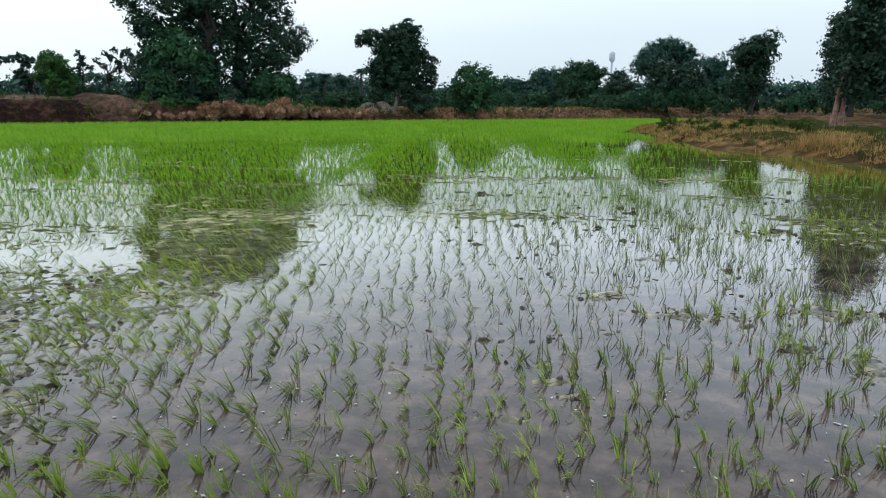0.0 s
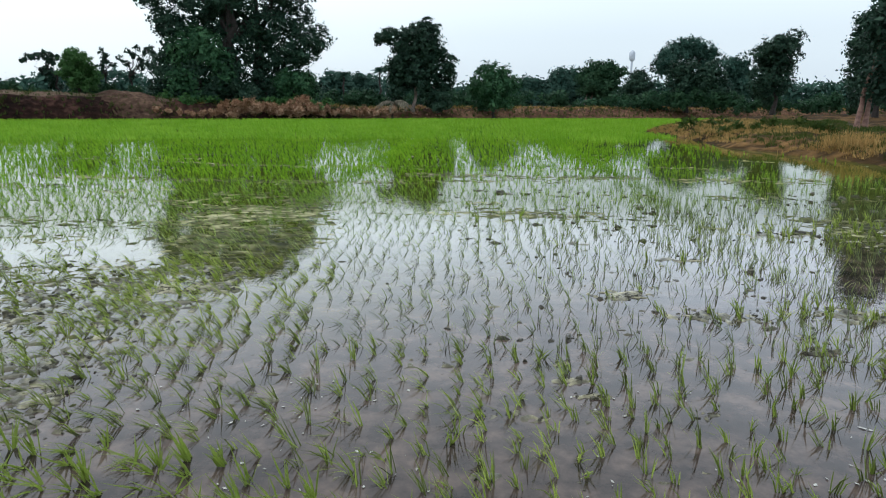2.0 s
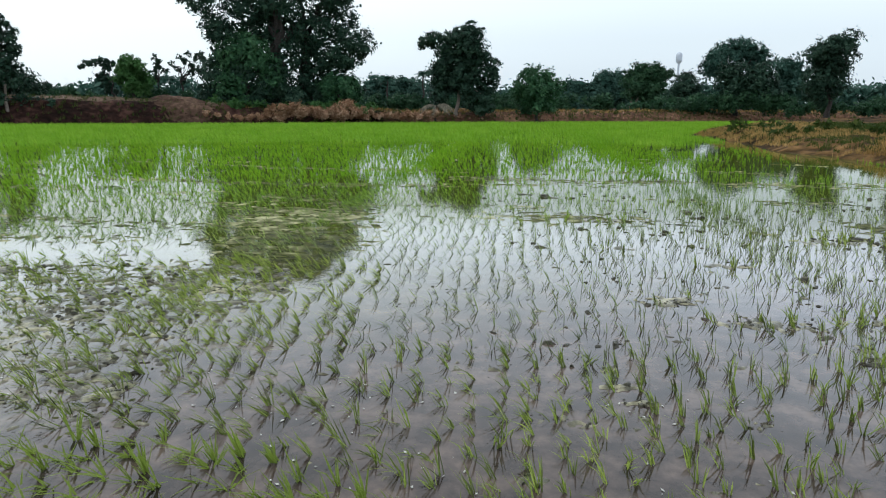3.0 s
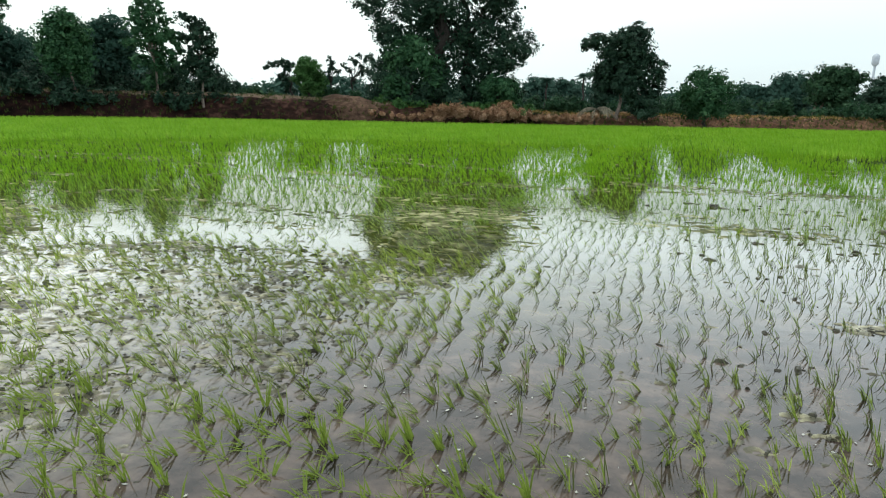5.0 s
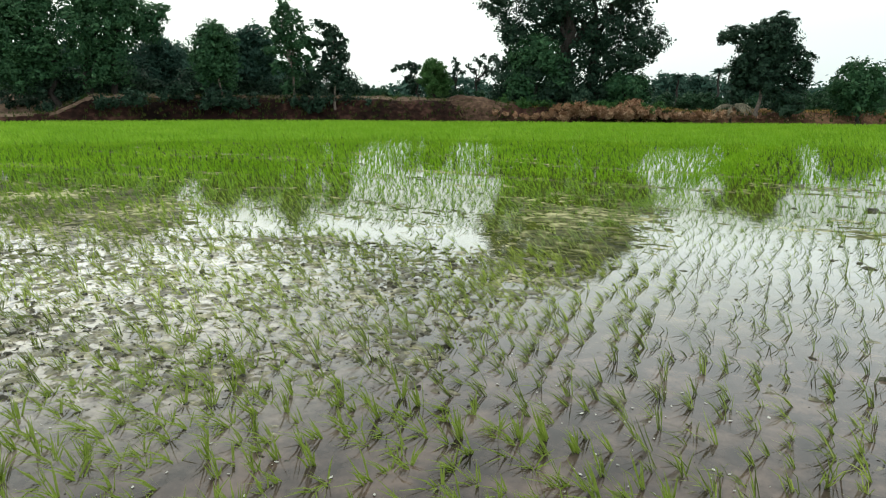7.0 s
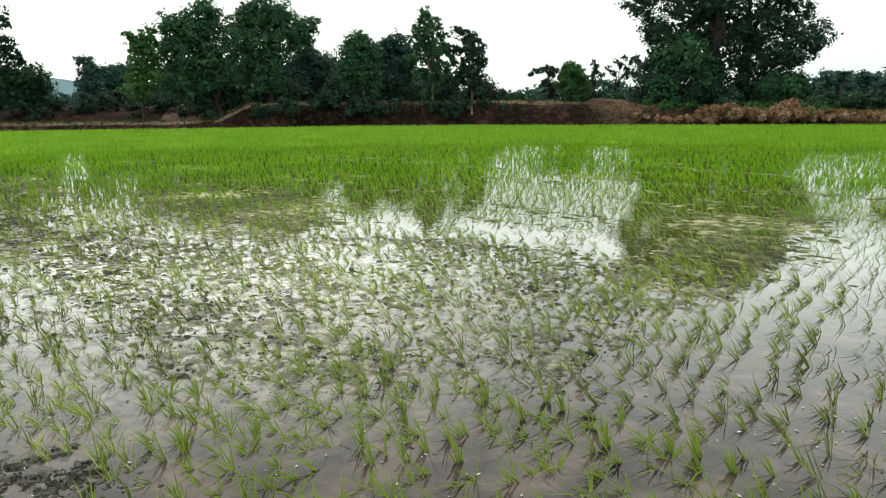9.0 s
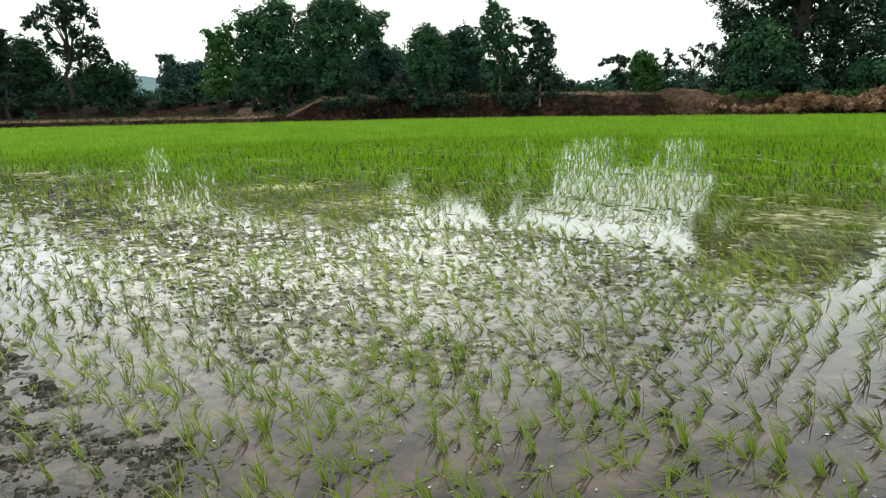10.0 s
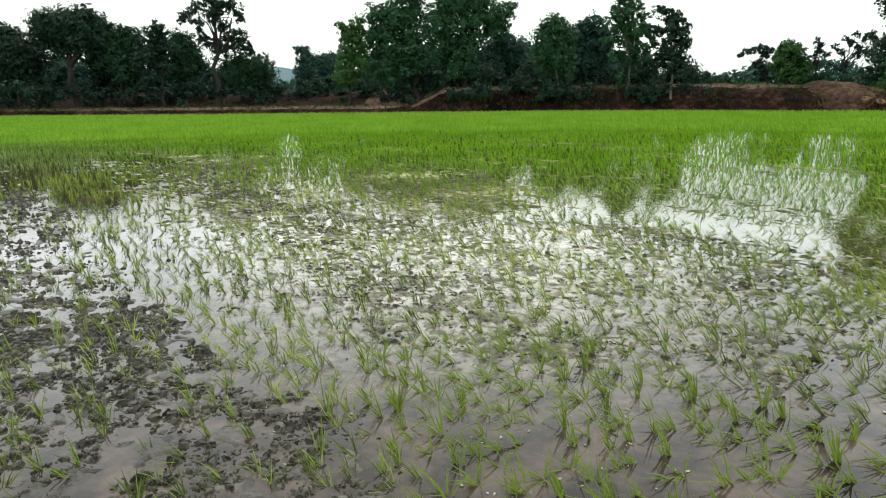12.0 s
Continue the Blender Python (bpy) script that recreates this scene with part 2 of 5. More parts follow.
blotch.inputs["From Min"].default_value, blotch.inputs["From Max"].default_value = 0.37, 0.52
l.new(noise_tex(n, l, 12.0, 3.0).outputs["Fac"], blotch.inputs["Value"])
both, silty = n.new("ShaderNodeMath"), n.new("ShaderNodeMix")
both.operation, silty.data_type = "MULTIPLY", "RGBA"
l.new(stirred.outputs["Result"], both.inputs[0])
l.new(blotch.outputs["Result"], both.inputs[1])
silt = ramp(n, [(0.36, (0.16, 0.145, 0.115)), (0.5, (0.29, 0.268, 0.212)), (0.64, (0.42, 0.39, 0.32))])
l.new(t1.outputs["Fac"], silt.inputs["Fac"])
l.new(both.outputs[0], silty.inputs["Factor"])
l.new(tint.outputs["Result"], silty.inputs["A"])
l.new(silt.outputs["Color"], silty.inputs["B"])
l.new(silty.outputs["Result"], b.inputs["Base Color"])
b.inputs["Roughness"].default_value, b.inputs["IOR"].default_value = 0.018, 1.36
bump(n, l, b, t2.outputs["Fac"], 0.06, 0.02)


# ---- mesh helpers ----
def mesh_of(name, verts, faces, mat, smooth=False):
    """One mesh from arrays: verts (n, 3), faces (m, 3 or 4)."""
    verts, faces = np.asarray(verts, np.float32), np.asarray(faces, np.int32)
    me = bpy.data.meshes.new(name)
    k = faces.shape[1]
    me.vertices.add(len(verts))
    me.vertices.foreach_set("co", verts.ravel())
    me.loops.add(faces.size)
    me.loops.foreach_set("vertex_index", faces.ravel())
    me.polygons.add(len(faces))
    me.polygons.foreach_set("loop_start", np.arange(0, faces.size, k, dtype=np.int32))
    me.polygons.foreach_set("use_smooth", np.full(len(faces), smooth))
    me.update(calc_edges=True)
    me.materials.append(mat)
    return me


def part(name, me, parent, label=""):
    ob = new(name, me)
    ob.parent = parent
    return tagged(ob, label)


def hash01(ix, iy, seed):
    h = (ix * 374761393 + iy * 668265263 + seed * 974634777) & 0xFFFFFFFF
    h = ((h ^ (h >> 13)) * 1274126177) & 0xFFFFFFFF
    return ((h ^ (h >> 16)) & 0xFFFF) / 65535.0


def vnoise(x, y, seed=0):
    """Smooth value noise in 0..1 on arrays."""
    x, y = np.asarray(x, float), np.asarray(y, float)
    ix, iy = np.floor(x).astype(np.int64), np.floor(y).astype(np.int64)
    fx, fy = x - ix, y - iy
    fx, fy = fx * fx * (3 - 2 * fx), fy * fy * (3 - 2 * fy)
    a, b_ = hash01(ix, iy, seed), hash01(ix + 1, iy, seed)
    c, d = hash01(ix, iy + 1, seed), hash01(ix + 1, iy + 1, seed)
    return (a * (1 - fx) + b_ * fx) * (1 - fy) + (c * (1 - fx) + d * fx) * fy


def fbm(x, y, seed=0, octaves=3):
    return sum(vnoise(x * 2 ** o, y * 2 ** o, seed + o) / 2 ** o for o in range(octaves)) / sum(0.5 ** o for o in range(octaves))


def grid_faces(nu, nv):
    i = np.arange(nu * nv).reshape(nu, nv)
    return np.stack([i[:-1, :-1], i[1:, :-1], i[1:, 1:], i[:-1, 1:]], -1).reshape(-1, 4)


# ---- the paddy: mud bed, water, banks ----
def inside_distance(x, y, poly):
    """Distance to a polygon's outline, positive inside."""
    p = np.array(poly, float)
    best = np.full(np.shape(x), 1e9)
    odd = np.zeros(np.shape(x), bool)
    for (ax, ay), (bx, by) in zip(p, np.roll(p, -1, 0)):
        ex, ey = bx - ax, by - ay
        t = np.clip(((x - ax) * ex + (y - ay) * ey) / (ex * ex + ey * ey), 0, 1)
        best = np.minimum(best, np.hypot(x - ax - t * ex, y - ay - t * ey))
        cross = (ay > y) != (by > y)
        with np.errstate(divide="ignore", invalid="ignore"):
            odd ^= cross & (x < ax + (y - ay) * ex / np.where(ey == 0, 1e-9, ey))
    return np.where(odd, best, -best)


# where mud stands out of the water: (x, y, half-width x, half-width y, how much)
MUD_SPOTS = [
    (-2.5, 5.35, 0.4, 0.22, 0.95), (-3.4, 2.5, 0.7, 0.35, 0.8), (-4.9, 1.9, 0.8, 0.3, 0.78), (1.15, 5.5, 0.35, 0.16, 0.75), (1.8, 5.05, 0.55, 0.2, 0.8), (2.8, 5.15, 0.6, 0.22, 0.8),
    (2.22, 4.32, 0.16, 0.09, 1.0), (2.6, 4.0, 0.4, 0.2, 0.7), (3.75, 8.4, 0.5, 0.3, 0.85), (5.2, 8.2, 1.3, 1.6, 0.55), (0.9, 9.5, 0.7, 0.2, 0.7), (-0.3, 3.9, 0.25, 0.08, 0.75),
    (0.12, 3.2, 0.25, 0.07, 0.85), (0.5, 3.68, 0.14, 0.08, 1.0), (0.62, 3.48, 0.15, 0.05, 0.9), (1.2, 3.3, 0.12, 0.07, 0.9), (0.45, 3.95, 0.25, 0.06, 0.8), (0.0, 2.62, 0.12, 0.06, 0.9),
    (-3.45, 0.6, 0.25, 0.2, 0.8), (-2.0, 2.85, 0.2, 0.08, 0.7), (2.0, 6.9, 0.3, 0.1, 0.8), (1.0, 7.6, 0.25, 0.1, 0.8),
]
# the churned western part, and the trodden strip beside the near bund, with a channel of clear water between them
CHURNED = [(-2.2, 2.6), (-2.05, 2.9), (-2.3, 3.9), (-2.2, 5.1), (-2.3, 6.2), (-3.4, 6.2), (-5.4, 5.9), (-6.6, 5.3), (-8.0, 4.8), (-12.0, 3.7), (-18.0, 2.6), (-20.0, 0.9), (-14.0, 1.0), (-9.2, 1.05), (-5.6, 1.15), (-4.3, 1.35), (-3.5, 1.65), (-3.0, 1.95), (-2.4, 2.3)]
TRODDEN = [(-2.6, 0.75), (-3.3, 0.66), (-4.0, 0.6), (-5.1, 0.52), (-7.1, 0.25), (-10.3, 0.05), (-18.0, -0.6), (-18.0, -4.0), (-2.4, -1.4), (-2.3, 0.2)]
# a dark strip full of clods and green scum through the churned part
CLODDY = [(-17.0, 1.9), (-11.0, 1.95), (-8.0, 1.9), (-6.0, 1.75), (-4.9, 1.95), (-5.6, 2.5), (-7.5, 2.85), (-10.5, 3.2), (-17.0, 3.7)]
# where thick scum covers the water
SCUMMY = ([(-4.7, 10.2), (-2.6, 10.0), (-2.05, 7.2), (-2.35, 6.3), (-3.2, 6.6), (-3.6, 7.3)], [(-14.5, 6.6), (-10.0, 7.5), (-7.2, 5.2), (-9.2, 4.3), (-13.0, 5.0)], [(4.2, 9.6), (6.4, 10.4), (6.8, 7.0), (5.0, 6.6)], [(-22.0, 2.6), (-15.0, 5.0), (-12.5, 4.0), (-17.0, 2.9)], [(-1.6, 14.1), (7.0, 14.2), (7.0, 14.8), (-1.6, 14.7)], [(-0.4, 9.3), (1.9, 9.25), (1.9, 9.9), (-0.4, 9.85)])
# pools of open water with few plants
POOLS = ([(-6.2, 6.9), (-3.4, 7.0), (-3.1, 6.4), (-5.4, 6.0)], [(-7.9, 6.0), (-7.0, 6.8), (-6.1, 5.9), (-6.8, 5.2)])


def within(x, y, poly, soft):
    """1 inside the outline, 0 outside, with an uneven edge."""
    return np.clip(0.5 + (inside_distance(x, y, poly) + (fbm(x * 1.6, y * 1.6, 17) - 0.5) * 0.7) / soft, 0, 1)


def mud_amount(x, y):
    m = 0.13 + (fbm(x * 0.5, y * 1.1, 15) - 0.5) * 0.2
    m = np.maximum(m, within(x, y, CHURNED, 0.35) * (0.53 - 0.16 * np.exp(-((x + 5.2) / 1.9) ** 2 - ((y - 3.8) / 1.3) ** 2) + 0.44 * (fbm(x * 0.9, y * 0.9, 16) - 0.4)))
    m = np.maximum(m, within(x, y, TRODDEN, 0.25) * (0.57 + 0.55 * (fbm(x * 1.1, y * 1.1, 18) - 0.5)))
    for cx, cy, sx, sy, k in MUD_SPOTS:
        d2 = ((x - cx) / sx) ** 2 + ((y - cy) / sy) ** 2
        m = np.maximum(m, k * np.exp(-d2 ** 1.5 * 0.7))
    return m


def bed_height(x, y):
    m = mud_amount(x, y)
    lumps = 0.22 * vnoise(x * 9, y * 10, 3) + 0.38 * vnoise(x * 17 + 5, y * 19, 4) + 0.26 * vnoise(x * 30, y * 33, 14) + 0.14 * vnoise(x * 2.5, y * 3.5, 9)
    z = 0.16 * (lumps - 0.81 + 0.42 * m)
    clod = np.clip(vnoise(x * 13 + 9, y * 13, 6) - 0.62, 0, 1) * 0.09 * np.clip(m - 0.3, 0, 1)
    return np.where(z > 0, 0.014 * np.tanh(z / 0.016) + clod, np.maximum(z, -0.06))


def spaced(lo, hi, step, far):
    core = np.arange(lo, hi + step * 0.5, step)
    out, s = [], step
    edge = 0.0
    while edge < far:
        s *= 1.03 if edge < 12 else 1.2
        edge += s
        out.append(edge)
    out = np.array(out)
    return np.concatenate([lo - out[::-1], core, hi + out])


gx, gy = spaced(-7.0, 3.2, 0.030, 3000), spaced(-1.2, 6.3, 0.030, 3000)
X, Y = np.meshgrid(gx, gy, indexing="ij")
fade = np.clip(np.minimum(np.minimum(X + 24, 14 - X), np.minimum(Y + 5, 24 - Y)), 0, 1)
Z = bed_height(X, Y) * fade - 0.06 * (1 - fade)
ground = new("ground", mesh_of("ground", np.stack([X, Y, Z], -1).reshape(-1, 3), grid_faces(*X.shape), MUD, True))
tagged(ground, "dark wet lumpy mud bed of a flooded paddy", "ground", kind="structure")

FIELD = [(60.0, 96.0), (36.0, 83.0), (17.0, 74.0), (4.0, 68.0), (-9.0, 61.5), (-24.0, 53.5), (-36.0, 47.0), (-46.0, 38.0), (-55.0, 25.5), (-64.0, 14.0), (-78.0, -2.0), (-100.0, -24.0)]
water = new("water", mesh_of("water", [(-110, -30, 0), (70, -30, 0), (70, 100, 0), (-110, 100, 0)], [(0, 1, 2, 3)], WATER))
tagged(water, "still shallow muddy water reflecting the pale sky", "water", kind="structure")


def along(poly, step):
    """Points every step along a polyline, rounded at its bends, with the way to its left hand."""
    p = np.array(poly, float)
    seg = np.hypot(*np.diff(p, axis=0).T)
    s = np.concatenate([[0], np.cumsum(seg)])
    q = np.arange(0, s[-1], step)
    pts = np.stack([np.interp(q, s, p[:, 0]), np.interp(q, s, p[:, 1])], -1)
    w = max(3, int(4.0 / step))
    ker = np.ones(w) / w
    pad = np.concatenate([np.repeat(pts[:1], w, 0), pts, np.repeat(pts[-1:], w, 0)])
    pts = np.stack([np.convolve(pad[:, k], ker, "same")[w:-w] for k in (0, 1)], -1)
    t = np.gradient(pts, axis=0)
    t /= np.hypot(t[:, 0], t[:, 1])[:, None]
    return q, pts, np.stack([-t[:, 1], t[:, 0]], -1)


def azimuth(x, y):
    return np.degrees(np.arctan2(-x, y))


def bank_top(az):
    """Height of the far bank's top by the bearing."""
    return np.interp(az, [-30, -12, 2, 10, 14, 22, 30, 36, 58, 63, 66, 95], [1.0, 0.95, 0.9, 0.85, 1.15, 1.35, 1.75, 1.9, 1.9, 1.6, 1.5, 1.5])


BANK = []


def far_bank():
    q, pts, left = along(FIELD, 0.35)
    # land lies to the right hand of the polyline's run
    out = -left
    az = azimuth(pts[:, 0], pts[:, 1])
    H = bank_top(az)
    step = np.clip((az - 58.6) / 3.0, 0, 1)          # in the west a low bund runs before the bank
    offs = np.array([-0.4, 0.0, 0.3, 0.7, 1.1, 1.5, 2.0, 2.6, 3.3, 4.2, 5.4, 7.0, 9.0, 14.0, 40.0, 80.0])
    prof = np.array([-0.3, 0.02, 0.18, 0.42, 0.62, 0.78, 0.88, 0.95, 1.0, 1.0, 0.98, 0.97, 0.95, 0.92, 0.85, -0.2])
    bund = np.array([-0.3, 0.02, 0.25, 0.40, 0.46, 0.42, 0.34, 0.3, 0.45, 0.9, 1.4, 1.8, 1.95, 1.9, 1.7, -0.3])
    V = np.empty((len(q), len(offs), 3))
    for j, o in enumerate(offs):
        wob = (fbm(q * 0.35, q * 0 + j * 0.6, 21) - 0.5) * 1.2 * min(max(o, 0) / 2, 1)
        oo = o * (1 + 0.9 * step * (o > 3)) + wob
        V[:, j, 0], V[:, j, 1] = pts[:, 0] + out[:, 0] * oo, pts[:, 1] + out[:, 1] * oo
        rough = (fbm(q * 0.9, q * 0 + j * 0.7, 33) - 0.5) * 0.35 * (0.1 < prof[j])
        V[:, j, 2] = (1 - step) * (H * prof[j] + rough) + step * (bund[j] + rough * 0.6)
    BANK.append(V)
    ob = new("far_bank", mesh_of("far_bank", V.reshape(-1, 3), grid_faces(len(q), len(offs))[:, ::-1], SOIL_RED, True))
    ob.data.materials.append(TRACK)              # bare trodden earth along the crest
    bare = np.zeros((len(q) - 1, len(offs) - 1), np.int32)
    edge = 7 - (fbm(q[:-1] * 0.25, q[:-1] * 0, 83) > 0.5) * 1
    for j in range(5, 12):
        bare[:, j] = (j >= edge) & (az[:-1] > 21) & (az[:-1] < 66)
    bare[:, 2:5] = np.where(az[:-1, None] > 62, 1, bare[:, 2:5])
    ob.data.materials.append(SOIL_RUST)          # the low dry bank in the east
    bare[az[:-1] < 12 + 8 * (fbm(q[:-1] * 0.3, q[:-1] * 0, 85) - 0.5)] = 2
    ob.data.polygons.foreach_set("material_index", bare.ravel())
    return tagged(ob, "reddish-brown earth bank at the far side of the paddy", "embankment", kind="structure")


far_bank()


def bank_z(x, y):
    """Height of the far bank at a place."""
    V = BANK[0].reshape(-1, 3)
    d2 = (V[:, 0] - x) ** 2 + (V[:, 1] - y) ** 2
    near_ = np.argsort(d2)[:4]
    w = 1 / (d2[near_] + 0.01)
    return float((V[near_, 2] * w).sum() / w.sum())


SPIT = [(8.4, 37.0), (9.0, 33.0), (8.9, 29.0), (9.0, 25.0), (10.0, 22.0), (10.7, 18.0), (11.8, 9.0), (13.0, -8.0), (60.0, -8.0), (60.0, 92.0), (38.0, 81.0), (24.0, 66.0), (15.0, 50.0), (11.0, 41.0)]


def spit_height(x, y):
    d = inside_distance(x, y, SPIT) + (fbm(x * 0.9, y * 0.9, 51) - 0.5) * 1.0
    h = np.interp(d, [-1, 0, 0.25, 0.8, 1.6, 3, 40], [-0.3, 0.0, 0.12, 0.28, 0.42, 0.5, 0.7])
    return h + (fbm(x * 1.3, y * 1.3, 57) - 0.5) * 0.3 * np.clip(d, 0, 1)


def spit():
    x, y = np.meshgrid(np.concatenate([np.arange(7.0, 20.0, 0.25), np.arange(20.0, 60.0, 1.0)]), np.concatenate([np.arange(-9.0, 14.0, 1.0), np.arange(14.0, 45.0, 0.25), np.arange(45.0, 93.0, 1.0)]), indexing="ij")
    z = spit_height(x, y)
    ob = new("grassy_bank", mesh_of("grassy_bank", np.stack([x, y, z], -1).reshape(-1, 3), grid_faces(*x.shape), TURF, True))
    tagged(ob, "low tongue of land with dry turf beside the paddy", "embankment", kind="structure")


spit()


def bund_line(x):
    """The water's edge along the near bund, bending away in the west."""
    return -0.95 + np.minimum(x + 3.0, 0.0) * 0.12


def near_bund():
    q = np.arange(-40, 13, 0.12)
    offs = np.array([0.25, 0.08, 0.0, -0.06, -0.15, -0.3, -0.6, -1.0, -1.4, -1.7, -2.0])
    prof = np.array([-0.1, -0.02, 0.05, 0.1, 0.14, 0.16, 0.17, 0.16, 0.12, 0.0, -0.1])
    x, o = np.meshgrid(q, offs, indexing="ij")
    y = bund_line(x) + o + (fbm(x * 0.8, x * 0, 61) - 0.5) * 0.25
    z = np.broadcast_to(prof, x.shape) + (fbm(x * 5, y * 5, 63) - 0.5) * 0.08
    ob = new("near_bund", mesh_of("near_bund", np.stack([x, y, z], -1).reshape(-1, 3), grid_faces(*x.shape), SOIL_DARK, True))
    tagged(ob, "low trodden mud bund along the edge of the paddy", "embankment", kind="structure")


near_bund()


# ---- trees ----
def tube(points, radii, sides=8):
    """A tapered tube through the points."""
    pts = np.array(points, float)
    t = np.gradient(pts, axis=0)
    t /= np.linalg.norm(t, axis=1)[:, None] + 1e-9
    ref = np.array([1.0, 0.13, 0.0])
    a = np.cross(t, ref)
    a /= np.linalg.norm(a, axis=1)[:, None] + 1e-9
    b_ = np.cross(t, a)
    th = np.linspace(0, 2 * np.pi, sides, endpoint=False)
    ring = np.cos(th)[None, :, None] * a[:, None] + np.sin(th)[None, :, None] * b_[:, None]
    V = pts[:, None] + ring * np.array(radii)[:, None, None]
    i = np.arange(len(pts) * sides).reshape(len(pts), sides)
    j = np.roll(i, -1, 1)
    return V.reshape(-1, 3), np.stack([i[:-1], j[:-1], j[1:], i[1:]], -1).reshape(-1, 4)


def leaf_cloud(blobs, leaf, rng, fill=14.0, per=26, airy=0.32):
    """Many small folded leaves in clumps, clumps round boughs (x, y, z, radius), with coarser foliage inside the boughs."""
    cen, rad, inner, face, face_in = [], [], [], [], []
    for bx, by, bz, br in blobs:
        k = int(fill * br * br) + 5
        d = rng.normal(size=(k, 3))
        d /= np.linalg.norm(d, axis=1)[:, None]
        d *= (rng.uniform(0.35, 1.0, k) ** 0.6 * br)[:, None] * (1, 1, 0.88)
        cen.append(d + (bx, by, bz))
        face.append(d / br)
        rad.append(np.full(k, airy * br ** 0.6) * rng.uniform(0.6, 1.3, k))
        k = int(fill * br * br * 1.6) + 3
        d = rng.normal(size=(k, 3))
        inner.append(d * br * 0.36 + (bx, by, bz))
        face_in.append(d * 0.4)
    cen, rad, inner = np.concatenate(cen), np.concatenate(rad), np.concatenate(inner)
    # blades turn outwards and up, each a little its own way
    way = np.concatenate([np.repeat(np.concatenate(face), per, 0), np.concatenate(face_in)]) + (0, 0, 0.25)
    c = np.repeat(cen, per, 0) + rng.normal(size=(len(cen) * per, 3)) * np.repeat(rad, per)[:, None] * (0.62, 0.62, 0.5)
    s = np.concatenate([leaf * rng.uniform(0.55, 1.35, len(c)), leaf * rng.uniform(1.4, 2.4, len(inner))])[:, None]
    c = np.concatenate([c, inner])
    m = len(c)
    way += rng.normal(size=(m, 3)) * 0.42
    u = np.cross(way, rng.normal(size=(m, 3)))
    u /= np.linalg.norm(u, axis=1)[:, None] + 1e-9
    w = np.cross(u, way)
    w /= np.linalg.norm(w, axis=1)[:, None] + 1e-9
    V = np.stack([c - u * s * 0.6, c + w * s * 0.34, c + u * s * 0.6, c - w * s * 0.34], 1)
    return V.reshape(-1, 3), np.arange(m * 4).reshape(m, 4)


def wander(a, b_, rng, k=6, bend=0.08):
    t = np.linspace(0, 1, k)[:, None]
    a, b_ = np.array(a, float), np.array(b_, float)
    p = a + (b_ - a) * t
    amp = np.linalg.norm(b_ - a) * bend
    return p + rng.normal(size=(k, 3)) * amp * np.sin(np.pi * t)


def place(az, d):
    return -math.sin(radians(az)) * d, math.cos(radians(az)) * d


def tree(x, y, z, blobs, leaf_mat, bark, girth, seed, label, leaf=0.26, fork=0.35, lean=(0, 0), fill=14.0, per=26, airy=0.32, limbs=7, name="tree", trunks=((0.0, 0.0),), category="tree"):
    """A tree at (x, y, z): trunk, limbs to its boughs, crown of leaves. Boughs are (across, up, radius) as seen from the field, or (across, deep, up, radius)."""
    rng = np.random.default_rng(seed)
    # the crown's cross axis runs at right angles to the way from the field
    way = Vector((x, y)).normalized()
    ax, dp = np.array((way.y, -way.x)), np.array((way.x, way.y))
    full = []
    for bl in blobs:
        a, deep, up, r = bl if len(bl) == 4 else (bl[0], rng.uniform(-0.35, 0.35) * 3.0, bl[1], bl[2])
        px = ax * a + dp * deep
        full.append((px[0], px[1], up, r))
    top = max(f[2] + f[3] for f in full)
    base = new(name)
    base.location = (x, y, z)
    tagged(base, label, category)
    heads = []
    for tx, ty in trunks:
        foot = ax * tx + dp * ty
        head = (foot[0] + ax[0] * lean[0], foot[1] + ax[1] * lean[0], top * (0.55 + lean[1]))
        pts = wander((foot[0], foot[1], -0.3), head, rng, 9, 0.03)
        rr = girth * np.linspace(1, 0.45, 9) * (1 + 0.5 * np.exp(-np.linspace(0, 8, 9) * 1.2))
        V, F = tube(pts, rr, 9)
        part("trunk", mesh_of("trunk", V, F, bark, True), base)
        heads.append(pts)
    order = sorted(full, key=lambda f: -f[3])[:limbs]
    for i, f in enumerate(order):
        pts = heads[i % len(heads)]
        h = min(max(fork * top, 0.35 * f[2]), 0.54 * top)
        k = int(np.clip(np.searchsorted(pts[:, 2], h), 2, len(pts) - 1))
        V, F = tube(wander(pts[k], (f[0], f[1], f[2] + 0.2 * f[3]), rng, 6, 0.08), girth * np.linspace(0.45, 0.1, 6), 6)
        part("limb", mesh_of("limb", V, F, bark, True), base)
    V, F = leaf_cloud(full, leaf, rng, fill, per, airy)
    part("crown", mesh_of("crown", V, F, leaf_mat), base)
    return base


def boughs(height, width, low, rng, k=11, slim=1.0):
    """Random boughs of a crown that reaches from low to height."""
    out = []
    for i in range(k):
        u = (i + 0.5) / k
        up = low + (height - low) * (0.06 + 0.78 * u)
        half = width * 0.5 * math.sin(math.pi * (0.22 + 0.62 * u)) ** 0.7
        r = min(width * rng.uniform(0.20, 0.30) * slim, (height - low) * 0.34)
        side = (1 if i % 2 else -1) * rng.uniform(0.2, 1.0)
        out.append((side * max(half - 0.55 * r, 0.1), rng.uniform(-1, 1) * max(half - r, 0.1), up, r))
    out.append((rng.uniform(-0.15, 0.15) * width, 0.0, height - width * 0.17, width * 0.19))
    return out


